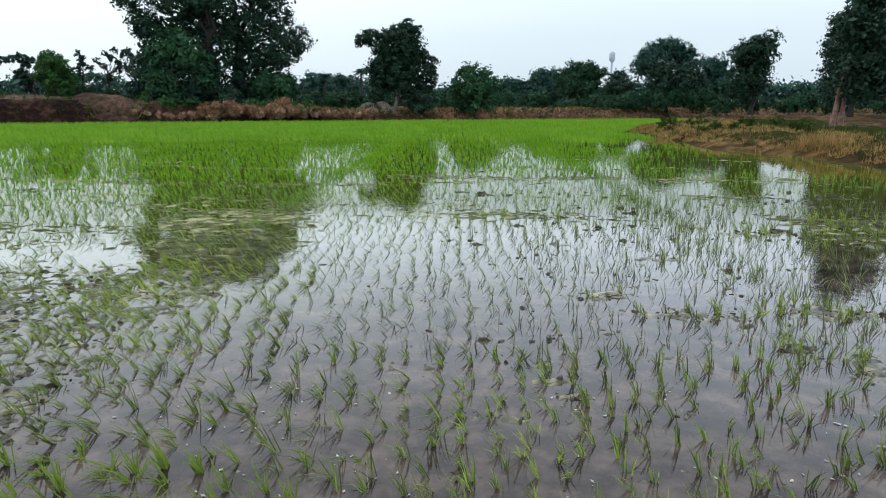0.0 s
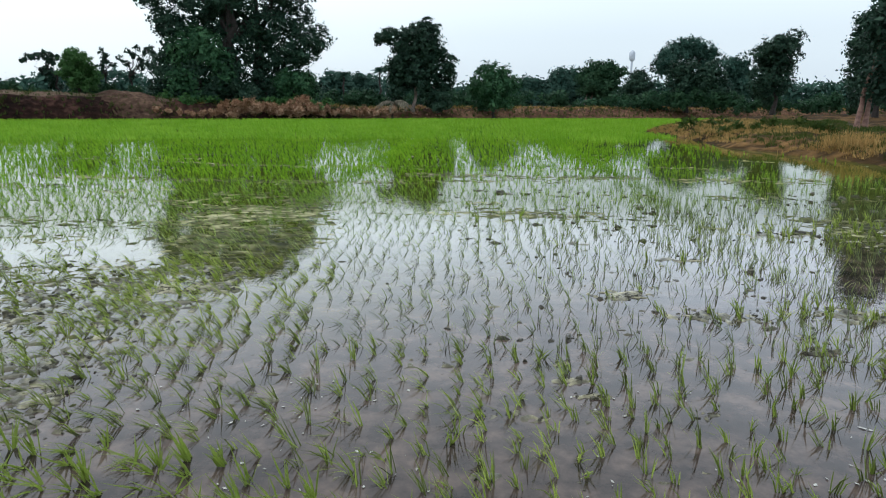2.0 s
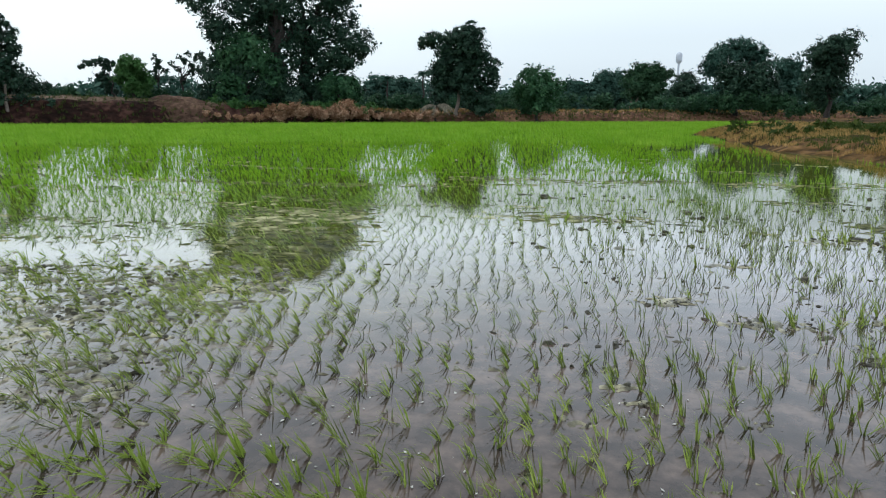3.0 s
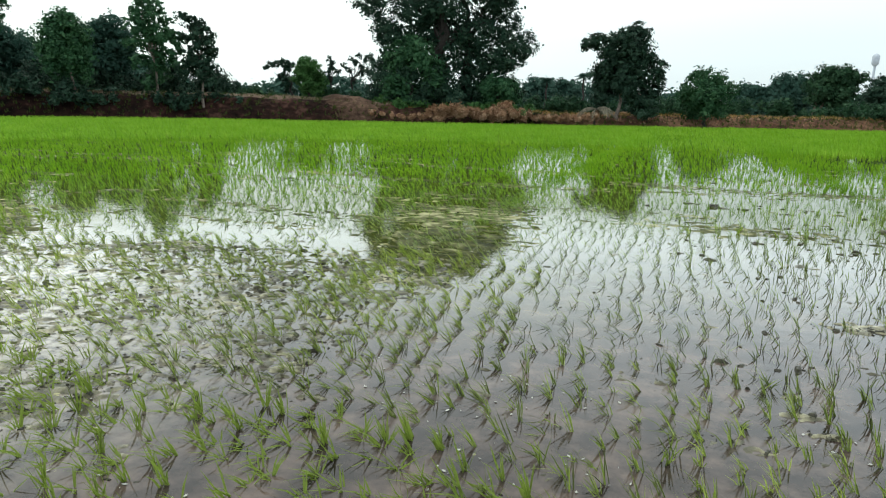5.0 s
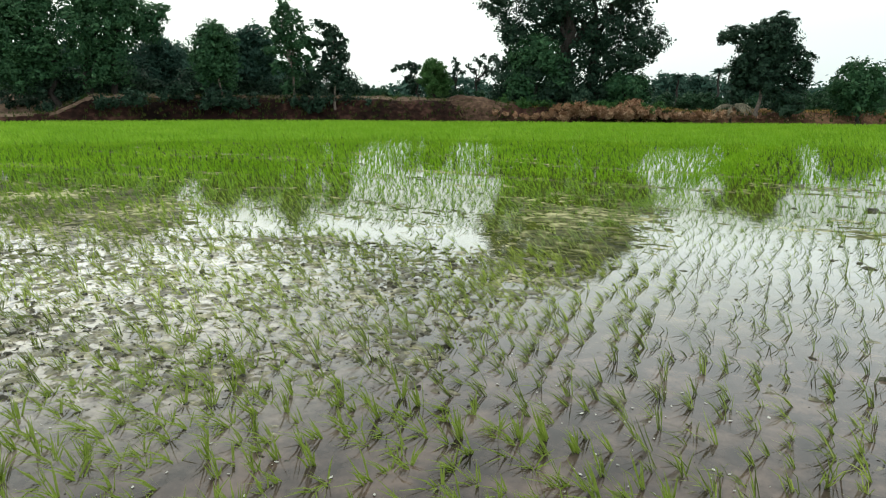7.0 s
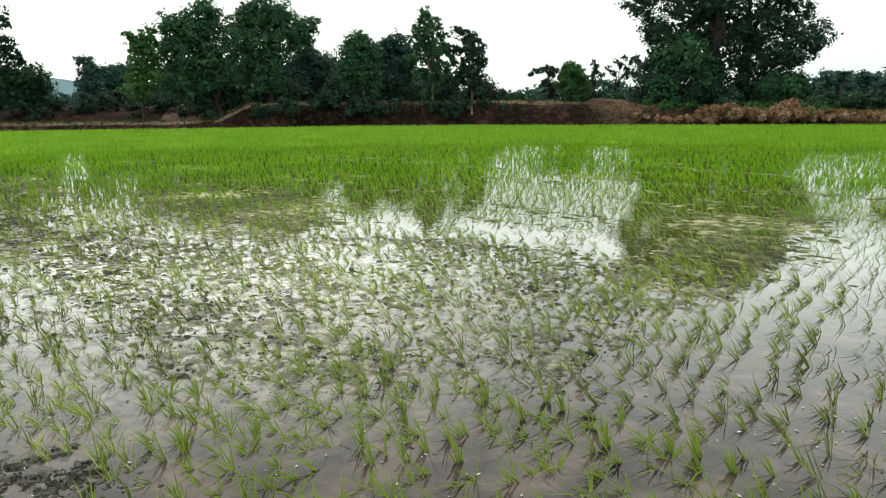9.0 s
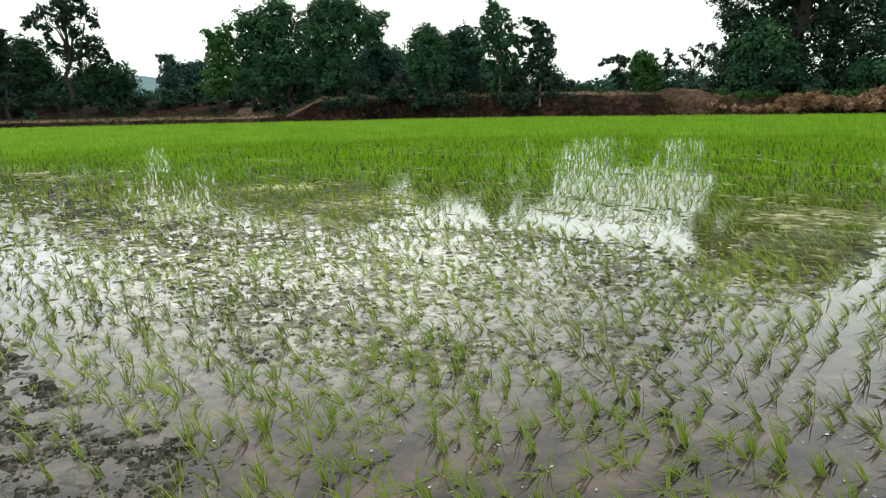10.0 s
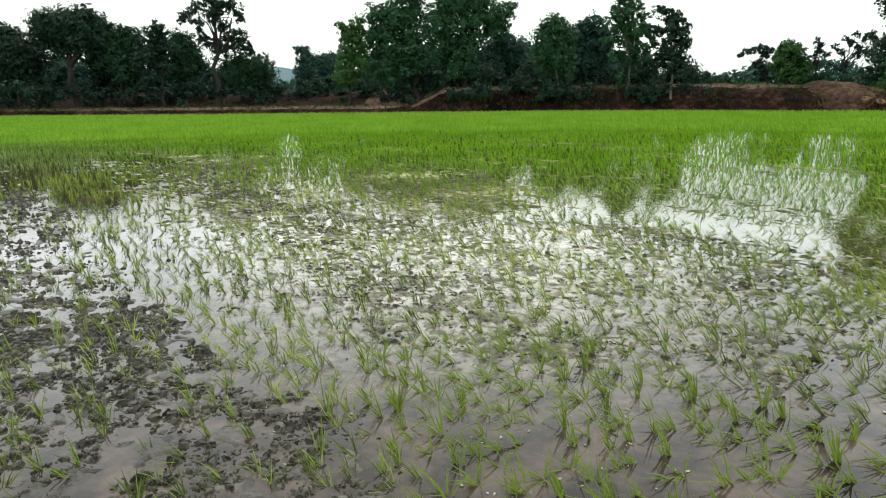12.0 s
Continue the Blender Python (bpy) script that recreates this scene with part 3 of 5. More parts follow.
# the great tree on the bank
tx, ty = place(20.6, 63.5)
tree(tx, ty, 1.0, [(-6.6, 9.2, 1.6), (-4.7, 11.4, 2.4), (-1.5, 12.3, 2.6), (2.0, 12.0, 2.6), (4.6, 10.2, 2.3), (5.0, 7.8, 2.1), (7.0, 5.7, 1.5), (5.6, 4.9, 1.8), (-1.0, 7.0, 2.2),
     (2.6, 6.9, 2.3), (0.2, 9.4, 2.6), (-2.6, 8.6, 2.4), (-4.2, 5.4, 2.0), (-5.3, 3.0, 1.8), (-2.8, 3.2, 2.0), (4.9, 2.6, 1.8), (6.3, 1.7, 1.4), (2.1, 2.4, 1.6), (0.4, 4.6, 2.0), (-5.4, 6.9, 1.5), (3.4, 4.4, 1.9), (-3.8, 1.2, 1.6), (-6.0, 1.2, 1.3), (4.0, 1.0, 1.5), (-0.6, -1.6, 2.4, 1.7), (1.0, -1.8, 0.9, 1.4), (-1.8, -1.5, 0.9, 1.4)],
     LEAF_SHADED, BARK, 0.62, 11, "huge dark broadleaf tree with a wide ragged crown", leaf=0.22, fill=17.0, per=36, airy=0.27, limbs=11, trunks=((-0.2, 0.0), (2.2, 0.8)))
# others on and behind the bank: bearing, distance, top, width, underside of crown, leaf, bark, girth, airy, fill
TREES = [
    (23.2, 62.0, 7.4, 5.4, 1.0, LEAF_GREEN, BARK, 0.16, 0.26, 11, "fresh green tree beside a huge dark one"),
    (16.0, 62.0, 4.0, 4.2, 0.7, LEAF_GREEN, BARK, 0.12, 0.34, 16, "low green bushy tree on the bank"),
    (-28.8, 66, 9.6, 5.5, 1.0, LEAF_SHADED, BARK, 0.2, 0.34, 15, "dark dense tree in a belt of trees"),
    (-32.5, 66, 9.6, 5.5, 1.0, LEAF_SHADED, BARK, 0.2, 0.34, 15, "dark dense tree in a belt of trees"),
    (-6.5, 104, 6.0, 6.0, 0.8, LEAF_HAZED, BARK, 0.2, 0.34, 12, "rounded haze-tinted green tree far behind the bank"),
    (-3.8, 104, 5.0, 5.5, 0.8, LEAF_HAZED, BARK, 0.2, 0.34, 12, "low haze-tinted green tree far behind the bank"),
    (12.4, 108, 5.6, 6.0, 0.8, LEAF_HAZED, BARK, 0.2, 0.34, 12, "low haze-tinted green tree far behind the bank"),
    (10.2, 106, 5.4, 5.5, 0.8, LEAF_HAZED, BARK, 0.2, 0.34, 12, "low haze-tinted green tree far behind the bank"),
    (51.7, 76.0, 7.0, 4.6, 1.5, LEAF_MID, BARK, 0.17, 0.3, 13, "green tree behind the bank"),
    (84.0, 80.0, 8.2, 5.0, 1.4, LEAF_SHADED, BARK, 0.2, 0.3, 12, "dark tree in a shady grove"),
    (92.6, 84.0, 9.2, 6.0, 1.0, LEAF_SHADED, BARK, 0.2, 0.32, 13, "dark tree in a shady grove"),
    (96.0, 86.0, 9.2, 6.0, 1.0, LEAF_SHADED, BARK, 0.2, 0.32, 13, "dark tree in a shady grove"),
    (97.5, 92.0, 8.0, 7.0, 0.6, LEAF_HAZED, BARK, 0.2, 0.34, 12, "dark haze-tinted green tree in the wood behind the bank"),
    (93.5, 95.0, 7.0, 7.0, 0.6, LEAF_HAZED, BARK, 0.2, 0.34, 12, "dark haze-tinted green tree in the wood behind the bank"),
    (90.0, 92.0, 6.5, 7.0, 0.6, LEAF_HAZED, BARK, 0.2, 0.34, 12, "dark haze-tinted green tree in the wood behind the bank"),
    (86.5, 94.0, 6.2, 7.0, 0.6, LEAF_HAZED, BARK, 0.2, 0.34, 12, "dark haze-tinted green tree in the wood behind the bank"),
    (83.0, 93.0, 6.0, 7.0, 0.6, LEAF_HAZED, BARK, 0.2, 0.34, 12, "dark haze-tinted green tree in the wood behind the bank"),
    (79.6, 92.0, 5.8, 6.5, 0.6, LEAF_HAZED, BARK, 0.2, 0.34, 12, "dark haze-tinted green tree in the wood behind the bank"),
    (76.4, 92.0, 5.0, 6.0, 0.6, LEAF_HAZED, BARK, 0.2, 0.34, 12, "dark haze-tinted green tree in the wood behind the bank"),
    (62.8, 84.0, 6.6, 6.0, 0.6, LEAF_HAZED, BARK, 0.2, 0.34, 12, "dark haze-tinted green tree in the wood behind the bank"),
    (59.6, 82.0, 7.0, 6.5, 0.6, LEAF_HAZED, BARK, 0.2, 0.34, 12, "dark haze-tinted green tree in the wood behind the bank"),
    (56.2, 82.0, 7.4, 6.5, 0.6, LEAF_HAZED, BARK, 0.2, 0.34, 12, "dark haze-tinted green tree in the wood behind the bank"),
    (52.8, 80.0, 6.6, 6.0, 0.6, LEAF_HAZED, BARK, 0.2, 0.34, 12, "dark haze-tinted green tree in the wood behind the bank"),
    (49.4, 80.0, 5.8, 6.0, 0.6, LEAF_HAZED, BARK, 0.2, 0.34, 12, "dark haze-tinted green tree in the wood behind the bank"),
    (46.0, 78.0, 6.4, 6.0, 0.6, LEAF_HAZED, BARK, 0.2, 0.34, 12, "dark haze-tinted green tree in the wood behind the bank"),
    (43.2, 76.0, 5.2, 5.0, 0.6, LEAF_HAZED, BARK, 0.2, 0.34, 12, "dark haze-tinted green tree in the wood behind the bank"),
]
for i, (az, d, top, width, low, leafm, bark, girth, airy, fill, label) in enumerate(TREES):
    tx, ty = place(az, d)
    z0 = 0.25 if d < 60.5 and az > 36 else float(bank_top(az)) * 0.8
    z0 = bank_z(tx, ty) if d < 88 and az > -16 else z0
    rng = np.random.default_rng(100 + i)
    tree(tx, ty, z0, boughs(top - z0, width, low - min(z0, low * 0.5), rng), leafm, bark, girth, 200 + i, label, leaf=0.23 if d < 80 else 0.33, airy=airy * (0.95 if fill > 6 else 1.9), fill=fill * (1.4 if fill > 6 else 2.0), per=(22 if d < 80 else 14) if fill > 6 else 9, limbs=5 if fill > 6 else 9)



def grown(az, d, z0, leafm, bark, girth, label, blobs, airy=0.27, fill=19.0, per=25, **rest):
    """A tree of its own habit: boughs (across, up, radius) above the level z0, at a bearing and distance."""
    x, y = place(az, d)
    z = bank_z(x, y) if d < 88 and az > -16 else z0
    own = [(a, u + z0 - z, r * (1.05 if airy < 0.25 else 1.18)) for a, u, r in blobs]
    # smaller boughs bridge the gaps between neighbours
    near_by = 1.0 if airy < 0.25 else 1.25
    own += [((a + c) / 2, (u + v) / 2, (r + q) * (0.28 if airy < 0.25 else 0.36)) for k, (a, u, r) in enumerate(own) for c, v, q in own[:k] if math.hypot(a - c, u - v) < near_by * (r + q)]
    tree(x, y, z, own, leafm, bark, girth, int(az * 10) + 5000, label, leaf=0.195 if d < 75 else 0.23, airy=airy * 1.05, fill=fill * 0.7, per=per, **rest)


grown(86.2, 76.0, 1.20, LEAF_SHADED, BARK, 0.42, "spreading dark tree with a thick leaning trunk",
      [(-1.9, 7.2, 1.42), (-0.8, 7.0, 1.55), (0.7, 7.3, 1.68), (2.1, 6.9, 1.55), (3.0, 6.2, 1.16), (-2.3, 5.9, 1.16), (-1.5, 5.4, 1.29), (-0.3, 5.6, 1.42), (1.2, 5.5, 1.42), (2.3, 5.0, 1.16), (-2.4, 7.4, 0.64), (1.4, 8.1, 0.77)], lean=(-0.5, -0.1), airy=0.30)
grown(89.9, 80.0, 1.20, LEAF_SHADED, BARK, 0.20, "dark tree in a shady grove",
      [(-0.9, 5.3, 2.03), (0.9, 5.1, 1.76), (-0.2, 3.7, 2.37), (1.7, 3.8, 1.76), (-2.4, 5.8, 2.37), (-1.9, 3.2, 2.03), (-0.1, 6.4, 0.81)])
grown(83.4, 77.0, 1.20, LEAF_MID, BARK, 0.20, "green tree in a shady grove",
      [(0.2, 6.3, 1.17), (1.7, 6.1, 1.17), (-0.4, 5.3, 1.04), (-0.2, 4.7, 1.43), (1.3, 4.5, 1.56), (0.4, 3.1, 1.56), (-0.8, 3.7, 1.30), (2.0, 3.5, 1.17)])
grown(80.4, 74.0, 1.20, LEAF_SHADED, BARK, 0.16, "dark tree with a thin ragged top",
      [(-0.0, 7.0, 0.56), (-0.6, 6.4, 0.63), (0.6, 6.4, 0.63), (0.1, 5.6, 0.88), (-1.2, 5.1, 0.88), (0.6, 5.0, 1.00), (-0.5, 4.2, 1.25), (-1.4, 3.6, 1.25), (0.1, 3.2, 1.25)], airy=0.24)
grown(78.8, 78.0, 1.20, LEAF_MID, BARK, 0.18, "dark green tree in a shady grove",
      [(-0.4, 6.3, 0.86), (0.8, 5.8, 1.06), (-0.8, 4.9, 1.32), (0.7, 4.2, 1.45), (-0.1, 2.9, 1.45), (1.5, 3.3, 1.19)])
grown(76.4, 71.0, 1.20, LEAF_SHADED, BARK, 0.24, "tall open-crowned dark tree behind the bund",
      [(-2.3, 7.6, 0.66), (-1.4, 8.6, 0.79), (-0.2, 8.4, 1.03), (1.2, 9.1, 1.09), (2.1, 8.5, 0.85), (2.7, 7.7, 0.54), (-1.3, 7.0, 0.60), (0.5, 7.2, 0.96), (1.7, 6.4, 0.78), (2.6, 6.0, 0.72), (3.2, 4.9, 0.60), (-0.9, 6.0, 0.60), (1.1, 5.2, 0.78), (2.1, 5.0, 0.72), (-0.3, 5.3, 0.72), (3.5, 4.3, 0.36), (-2.7, 7.2, 0.36), (0.4, 4.3, 0.84), (1.8, 10.4, 0.97), (0.2, 10.0, 0.97)], lean=(0.2, 0.25), airy=0.22, fill=17.0, limbs=12)
grown(74.5, 73.0, 1.20, LEAF_MID, BARK, 0.16, "low bushy green tree behind the bund",
      [(-0.9, 3.7, 0.99), (0.6, 3.8, 0.86), (2.1, 3.5, 0.99), (2.7, 2.6, 0.99), (0.9, 2.4, 1.23), (-1.4, 2.4, 1.23), (-0.2, 1.4, 1.23), (1.8, 1.5, 0.99)])
grown(68.7, 84.0, 1.20, LEAF_HAZED, BARK, 0.18, "haze-tinted green tree behind the bund",
      [(-1.1, 5.2, 0.78), (-1.9, 5.5, 0.50), (-0.1, 3.9, 1.28), (1.5, 4.2, 1.00), (-0.8, 2.9, 1.42), (1.5, 2.6, 1.42), (2.8, 4.6, 0.85), (-1.8, 2.8, 0.71), (0.4, 1.4, 1.42), (2.8, 2.4, 1.28)])
grown(66.0, 65.0, 1.00, LEAF_LIGHT, BARK, 0.15, "fresh green tree with an open crown on the bank",
      [(-0.6, 6.7, 0.44), (-0.2, 5.7, 0.72), (1.1, 6.9, 0.72), (0.4, 4.5, 0.83), (-0.5, 3.5, 0.83), (1.4, 5.3, 0.66), (1.0, 3.0, 0.88), (-0.9, 2.0, 0.77), (0.2, 1.6, 0.77), (0.5, 5.9, 0.55), (1.5, 3.9, 0.66)], airy=0.26)
grown(60.4, 65.0, 1.30, LEAF_GREEN, BARK, 0.24, "tall broad green tree on the bank",
      [(-4.0, 7.7, 0.83), (-2.7, 7.9, 0.78), (-3.5, 6.5, 1.00), (-1.1, 8.3, 1.00), (0.3, 7.8, 1.00), (-1.9, 6.7, 1.11), (-0.5, 6.2, 1.22), (-3.9, 4.9, 0.99), (-2.3, 4.7, 1.21), (-0.2, 4.5, 1.21), (-3.2, 3.0, 1.21), (-1.4, 2.8, 1.32), (0.5, 3.0, 1.21), (-4.2, 5.5, 0.55), (-2.3, 1.5, 0.99), (-0.6, 9.2, 0.78), (-3.9, 1.6, 0.77)], limbs=9)
grown(56.8, 64.0, 1.50, LEAF_GREEN, BARK, 0.26, "tall broad green tree with a wide crown",
      [(-2.2, 7.4, 0.98), (-0.9, 7.8, 0.98), (0.8, 7.7, 1.20), (2.8, 7.3, 1.09), (4.1, 6.5, 0.76), (4.5, 7.7, 0.55), (-2.3, 5.7, 1.20), (-0.2, 5.5, 1.31), (1.8, 5.6, 1.20), (3.4, 5.3, 0.87), (-1.7, 3.7, 1.30), (0.3, 3.5, 1.41), (-0.7, 8.9, 0.98), (1.8, 8.7, 0.99), (-1.3, 1.9, 1.08), (1.1, 2.0, 0.98)], limbs=9, trunks=((-1.5, 0.0), (0.4, 0.6)))
grown(53.7, 70.0, 1.50, LEAF_HAZED, BARK, 0.20, "dark green tree behind a taller one",
      [(-1.2, 4.0, 1.43), (0.6, 4.7, 1.19), (1.9, 4.3, 1.07), (2.9, 3.5, 0.95), (-0.3, 2.5, 1.54), (1.6, 2.5, 1.42), (2.8, 1.9, 1.07), (0.5, 5.6, 0.71), (-6.8, 6.9, 1.08), (-7.0, 5.0, 1.07), (-1.7, 1.9, 1.31), (3.8, 2.8, 0.83)])
grown(48.9, 60.5, 0.25, LEAF_GREEN, BARK_PALE, 0.10, "green bushy tree with a pale trunk",
      [(-1.0, 6.9, 0.57), (-0.1, 7.2, 0.57), (-1.2, 5.8, 0.93), (0.2, 6.0, 0.93), (-0.6, 4.5, 1.28), (0.7, 4.6, 1.03), (-1.1, 3.3, 0.92), (0.5, 3.2, 1.03), (-0.5, 6.1, 0.82), (-1.6, 4.3, 0.62), (1.0, 6.0, 0.72), (-1.9, 4.7, 0.51)], airy=0.28)
grown(46.3, 66.0, 1.50, LEAF_HAZED, BARK, 0.17, "tall haze-tinted green tree on the bank",
      [(-0.7, 5.9, 0.79), (0.4, 6.2, 0.73), (-1.3, 4.6, 1.12), (0.2, 4.6, 1.12), (-0.4, 3.1, 1.23), (1.0, 2.7, 1.01), (-1.6, 2.7, 0.90), (1.3, 4.2, 0.90), (-0.6, 1.7, 1.01), (-2.3, 5.2, 0.73), (-1.0, 5.3, 0.84), (1.5, 5.2, 0.79), (1.3, 3.4, 0.84)])
grown(43.1, 61.0, 0.25, LEAF_GREEN, BARK_PALE, 0.10, "tall slender green tree with a pale trunk",
      [(-1.1, 8.0, 0.83), (-0.0, 8.4, 0.73), (-1.9, 7.0, 0.68), (-0.4, 7.0, 0.94), (0.9, 7.4, 0.57), (-0.8, 5.9, 0.83), (0.5, 6.1, 0.73), (1.7, 5.1, 0.42), (-0.5, 4.5, 0.83), (0.7, 4.5, 0.73), (0.0, 3.1, 0.88), (-0.7, 2.3, 0.62), (-0.8, 9.1, 0.73), (1.3, 6.4, 0.42), (0.2, 5.2, 0.67), (-1.9, 5.5, 0.62), (-1.4, 4.0, 0.67), (1.5, 5.8, 0.42), (1.7, 4.0, 0.57)], lean=(-0.1, 0.2), airy=0.24, limbs=10)
grown(39.9, 60.0, 0.25, LEAF_SHADED, BARK_PALE, 0.10, "slender dark tree with a pale bare trunk",
      [(-0.8, 7.4, 0.61), (-1.4, 7.7, 0.46), (0.1, 7.1, 0.61), (0.8, 6.3, 0.46), (-0.2, 6.2, 0.72), (0.1, 4.8, 1.02), (-0.9, 4.6, 0.77), (0.8, 3.6, 0.76), (-0.2, 3.4, 0.92), (1.0, 5.1, 0.41), (-0.8, 5.9, 0.51), (0.6, 2.7, 0.61), (0.6, 5.6, 0.51), (-1.6, 6.3, 0.46), (-1.4, 3.5, 0.66)], lean=(0.0, 0.2), airy=0.22, limbs=9)
grown(6.2, 64.0, 0.45, LEAF_SHADED, BARK_PALE, 0.17, "tall dark tree with a two-lobed crown and pale leaning trunk",
      [(1.3, 8.0, 0.67), (0.4, 7.5, 0.73), (1.9, 7.5, 0.62), (-0.8, 7.2, 0.62), (-2.1, 7.0, 0.62), (-3.0, 6.8, 0.50), (-3.3, 6.3, 0.27), (-2.1, 6.3, 0.37), (-0.5, 6.3, 0.79), (1.1, 6.5, 1.04), (2.2, 5.9, 0.75), (1.1, 5.3, 1.04), (-0.7, 5.2, 0.87), (-1.5, 4.6, 0.71), (-2.0, 3.8, 0.79), (-0.5, 3.8, 1.04), (1.1, 3.8, 1.04), (2.6, 4.6, 0.46), (3.4, 4.7, 0.56), (3.6, 3.9, 0.46), (3.2, 3.0, 0.75), (1.9, 2.6, 0.94), (0.4, 2.6, 0.94), (-1.1, 2.6, 0.94), (-1.8, 1.8, 0.62), (-1.5, 1.0, 0.6), (1.7, 1.1, 0.83), (2.8, 1.5, 0.87), (2.1, 0.5, 0.62), (3.1, 0.7, 0.46)], lean=(0.5, 0.0), limbs=10, airy=0.255, fill=22.0)
grown(-0.6, 66.0, 0.50, LEAF_GREEN, BARK, 0.16, "round dense bushy tree on the low bank",
      [(-1.0, 4.3, 0.45), (-0.0, 3.9, 0.73), (-1.6, 3.1, 0.73), (1.0, 3.8, 0.56), (1.8, 2.8, 0.67), (-0.1, 2.4, 1.12), (-1.5, 1.5, 0.90), (1.3, 1.8, 0.84), (-0.1, 1.0, 0.90), (-2.0, 2.2, 0.50), (-1.1, 0.6, 0.56), (1.1, 0.7, 0.56)], airy=0.28)
grown(-6.4, 104.0, 0.60, LEAF_HAZED, BARK, 0.20, "rounded haze-tinted green tree far behind the bank",
      [(-0.6, 4.6, 1.32), (1.3, 4.9, 1.24), (-1.8, 3.6, 1.24), (-0.1, 2.8, 1.77), (2.0, 3.2, 1.41), (-2.1, 1.9, 1.24)])
grown(-8.6, 92.0, 0.70, LEAF_MID, BARK_PALE, 0.20, "green tree with a pale forked trunk in a belt of trees",
      [(-0.3, 5.3, 1.02), (1.5, 5.5, 0.94), (-1.0, 4.1, 1.17), (0.6, 3.9, 1.41), (2.3, 4.1, 1.17), (3.7, 4.8, 0.70), (-0.6, 2.6, 1.17), (2.3, 2.5, 1.41), (0.9, 2.1, 1.25)], trunks=((0.0, 0.0), (-0.7, 0.0)))
grown(-12.3, 88.0, 0.70, LEAF_SHADED, BARK, 0.20, "dark green tree in a belt of trees",
      [(0.0, 4.3, 0.75), (-0.8, 3.4, 0.97), (0.7, 3.2, 0.97), (-0.3, 2.1, 1.34), (1.1, 1.7, 1.19), (-1.4, 1.9, 1.05)])
grown(-15.8, 94.0, 0.70, LEAF_HAZED, BARK, 0.30, "tall rounded tree in a belt of trees",
      [(-3.2, 6.7, 0.96), (-2.2, 7.7, 0.88), (-0.9, 8.1, 0.88), (0.6, 8.3, 0.96), (2.2, 7.4, 1.04), (3.1, 6.5, 0.96), (-3.6, 5.3, 0.96), (-1.1, 6.4, 1.28), (1.0, 6.6, 1.36), (-2.4, 5.0, 1.12), (2.5, 5.3, 1.12)], limbs=9, airy=0.28)
grown(-16.0, 80.0, 0.80, LEAF_SHADED, BARK, 0.20, "dark dense tree in a belt of trees",
      [(-1.2, 4.5, 0.88), (0.2, 4.1, 1.09), (-1.4, 3.1, 1.09), (0.2, 2.7, 1.22), (-0.8, 1.6, 1.09), (0.9, 1.3, 1.02)])
grown(-18.1, 79.0, 0.80, LEAF_SHADED, BARK_PALE, 0.12, "dark dense tree with a pale thin trunk",
      [(-0.6, 4.5, 0.94), (-1.5, 3.5, 0.94), (0.0, 3.3, 1.01), (-0.8, 2.2, 1.01), (0.4, 2.0, 0.87)])
grown(-19.6, 84.0, 0.80, LEAF_HAZED, BARK, 0.20, "green tree in a belt of trees",
      [(-1.3, 5.1, 0.93), (0.0, 5.2, 0.93), (-0.4, 3.8, 1.21), (0.9, 4.1, 0.93), (0.5, 2.4, 1.28), (-0.9, 2.4, 1.00)])
grown(-22.2, 70.0, 0.80, LEAF_SHADED, BARK, 0.20, "dark dense tree in a belt of trees",
      [(-1.1, 6.0, 0.83), (-0.0, 6.1, 0.89), (-1.6, 5.1, 0.83), (-0.4, 4.6, 1.07), (0.8, 5.0, 1.07), (-1.2, 3.3, 1.07), (0.5, 3.0, 1.19), (-1.6, 2.0, 0.83), (-0.3, 1.6, 1.07), (1.1, 6.5, 0.95)])
grown(31.7, 66.0, 1.40, LEAF_LIGHT, BARK, 0.13, "fresh green bushy young tree on the bank",
      [(-0.4, 3.9, 0.39), (0.3, 3.6, 0.50), (-0.8, 3.0, 0.50), (0.0, 2.9, 0.67), (0.8, 3.0, 0.50), (-0.5, 1.9, 0.67), (0.7, 2.0, 0.67), (1.4, 1.9, 0.50), (0.0, 1.1, 0.62), (-1.1, 2.3, 0.45), (1.1, 1.2, 0.50)], airy=0.26)
grown(33.0, 69.0, 1.40, LEAF_SHADED, BARK, 0.12, "small dark spreading tree on the bank",
      [(-2.0, 3.3, 0.35), (-1.4, 3.6, 0.35), (-0.7, 3.7, 0.41), (-0.5, 2.9, 0.47), (0.0, 3.5, 0.35), (-1.0, 2.4, 0.47), (-0.3, 1.8, 0.53), (-0.2, 1.1, 0.53), (-2.4, 3.2, 0.23)], airy=0.2, fill=14.0)
grown(29.9, 68.0, 1.40, LEAF_SHADED, BARK, 0.09, "thin sparse tree with bare twigs",
      [(-0.1, 4.1, 0.29), (0.1, 3.4, 0.35), (-0.3, 2.8, 0.35), (0.5, 3.0, 0.29), (-0.0, 2.1, 0.40), (0.3, 3.8, 0.23)], airy=0.17, fill=12.0, per=12, limbs=9)
grown(28.0, 69.0, 1.40, LEAF_SHADED, BARK, 0.11, "sparse spreading tree with open crown",
      [(0.5, 4.6, 0.35), (1.2, 4.2, 0.41), (-0.2, 4.2, 0.29), (-0.9, 3.6, 0.29), (0.4, 3.8, 0.41), (1.1, 3.3, 0.41), (-0.4, 3.2, 0.35), (1.6, 4.5, 0.35), (-1.3, 2.9, 0.23), (0.7, 2.8, 0.41), (0.1, 2.1, 0.35), (2.1, 3.9, 0.47), (1.8, 2.7, 0.59)], airy=0.18, fill=11.0, per=14, limbs=10, lean=(-0.2, 0.1))
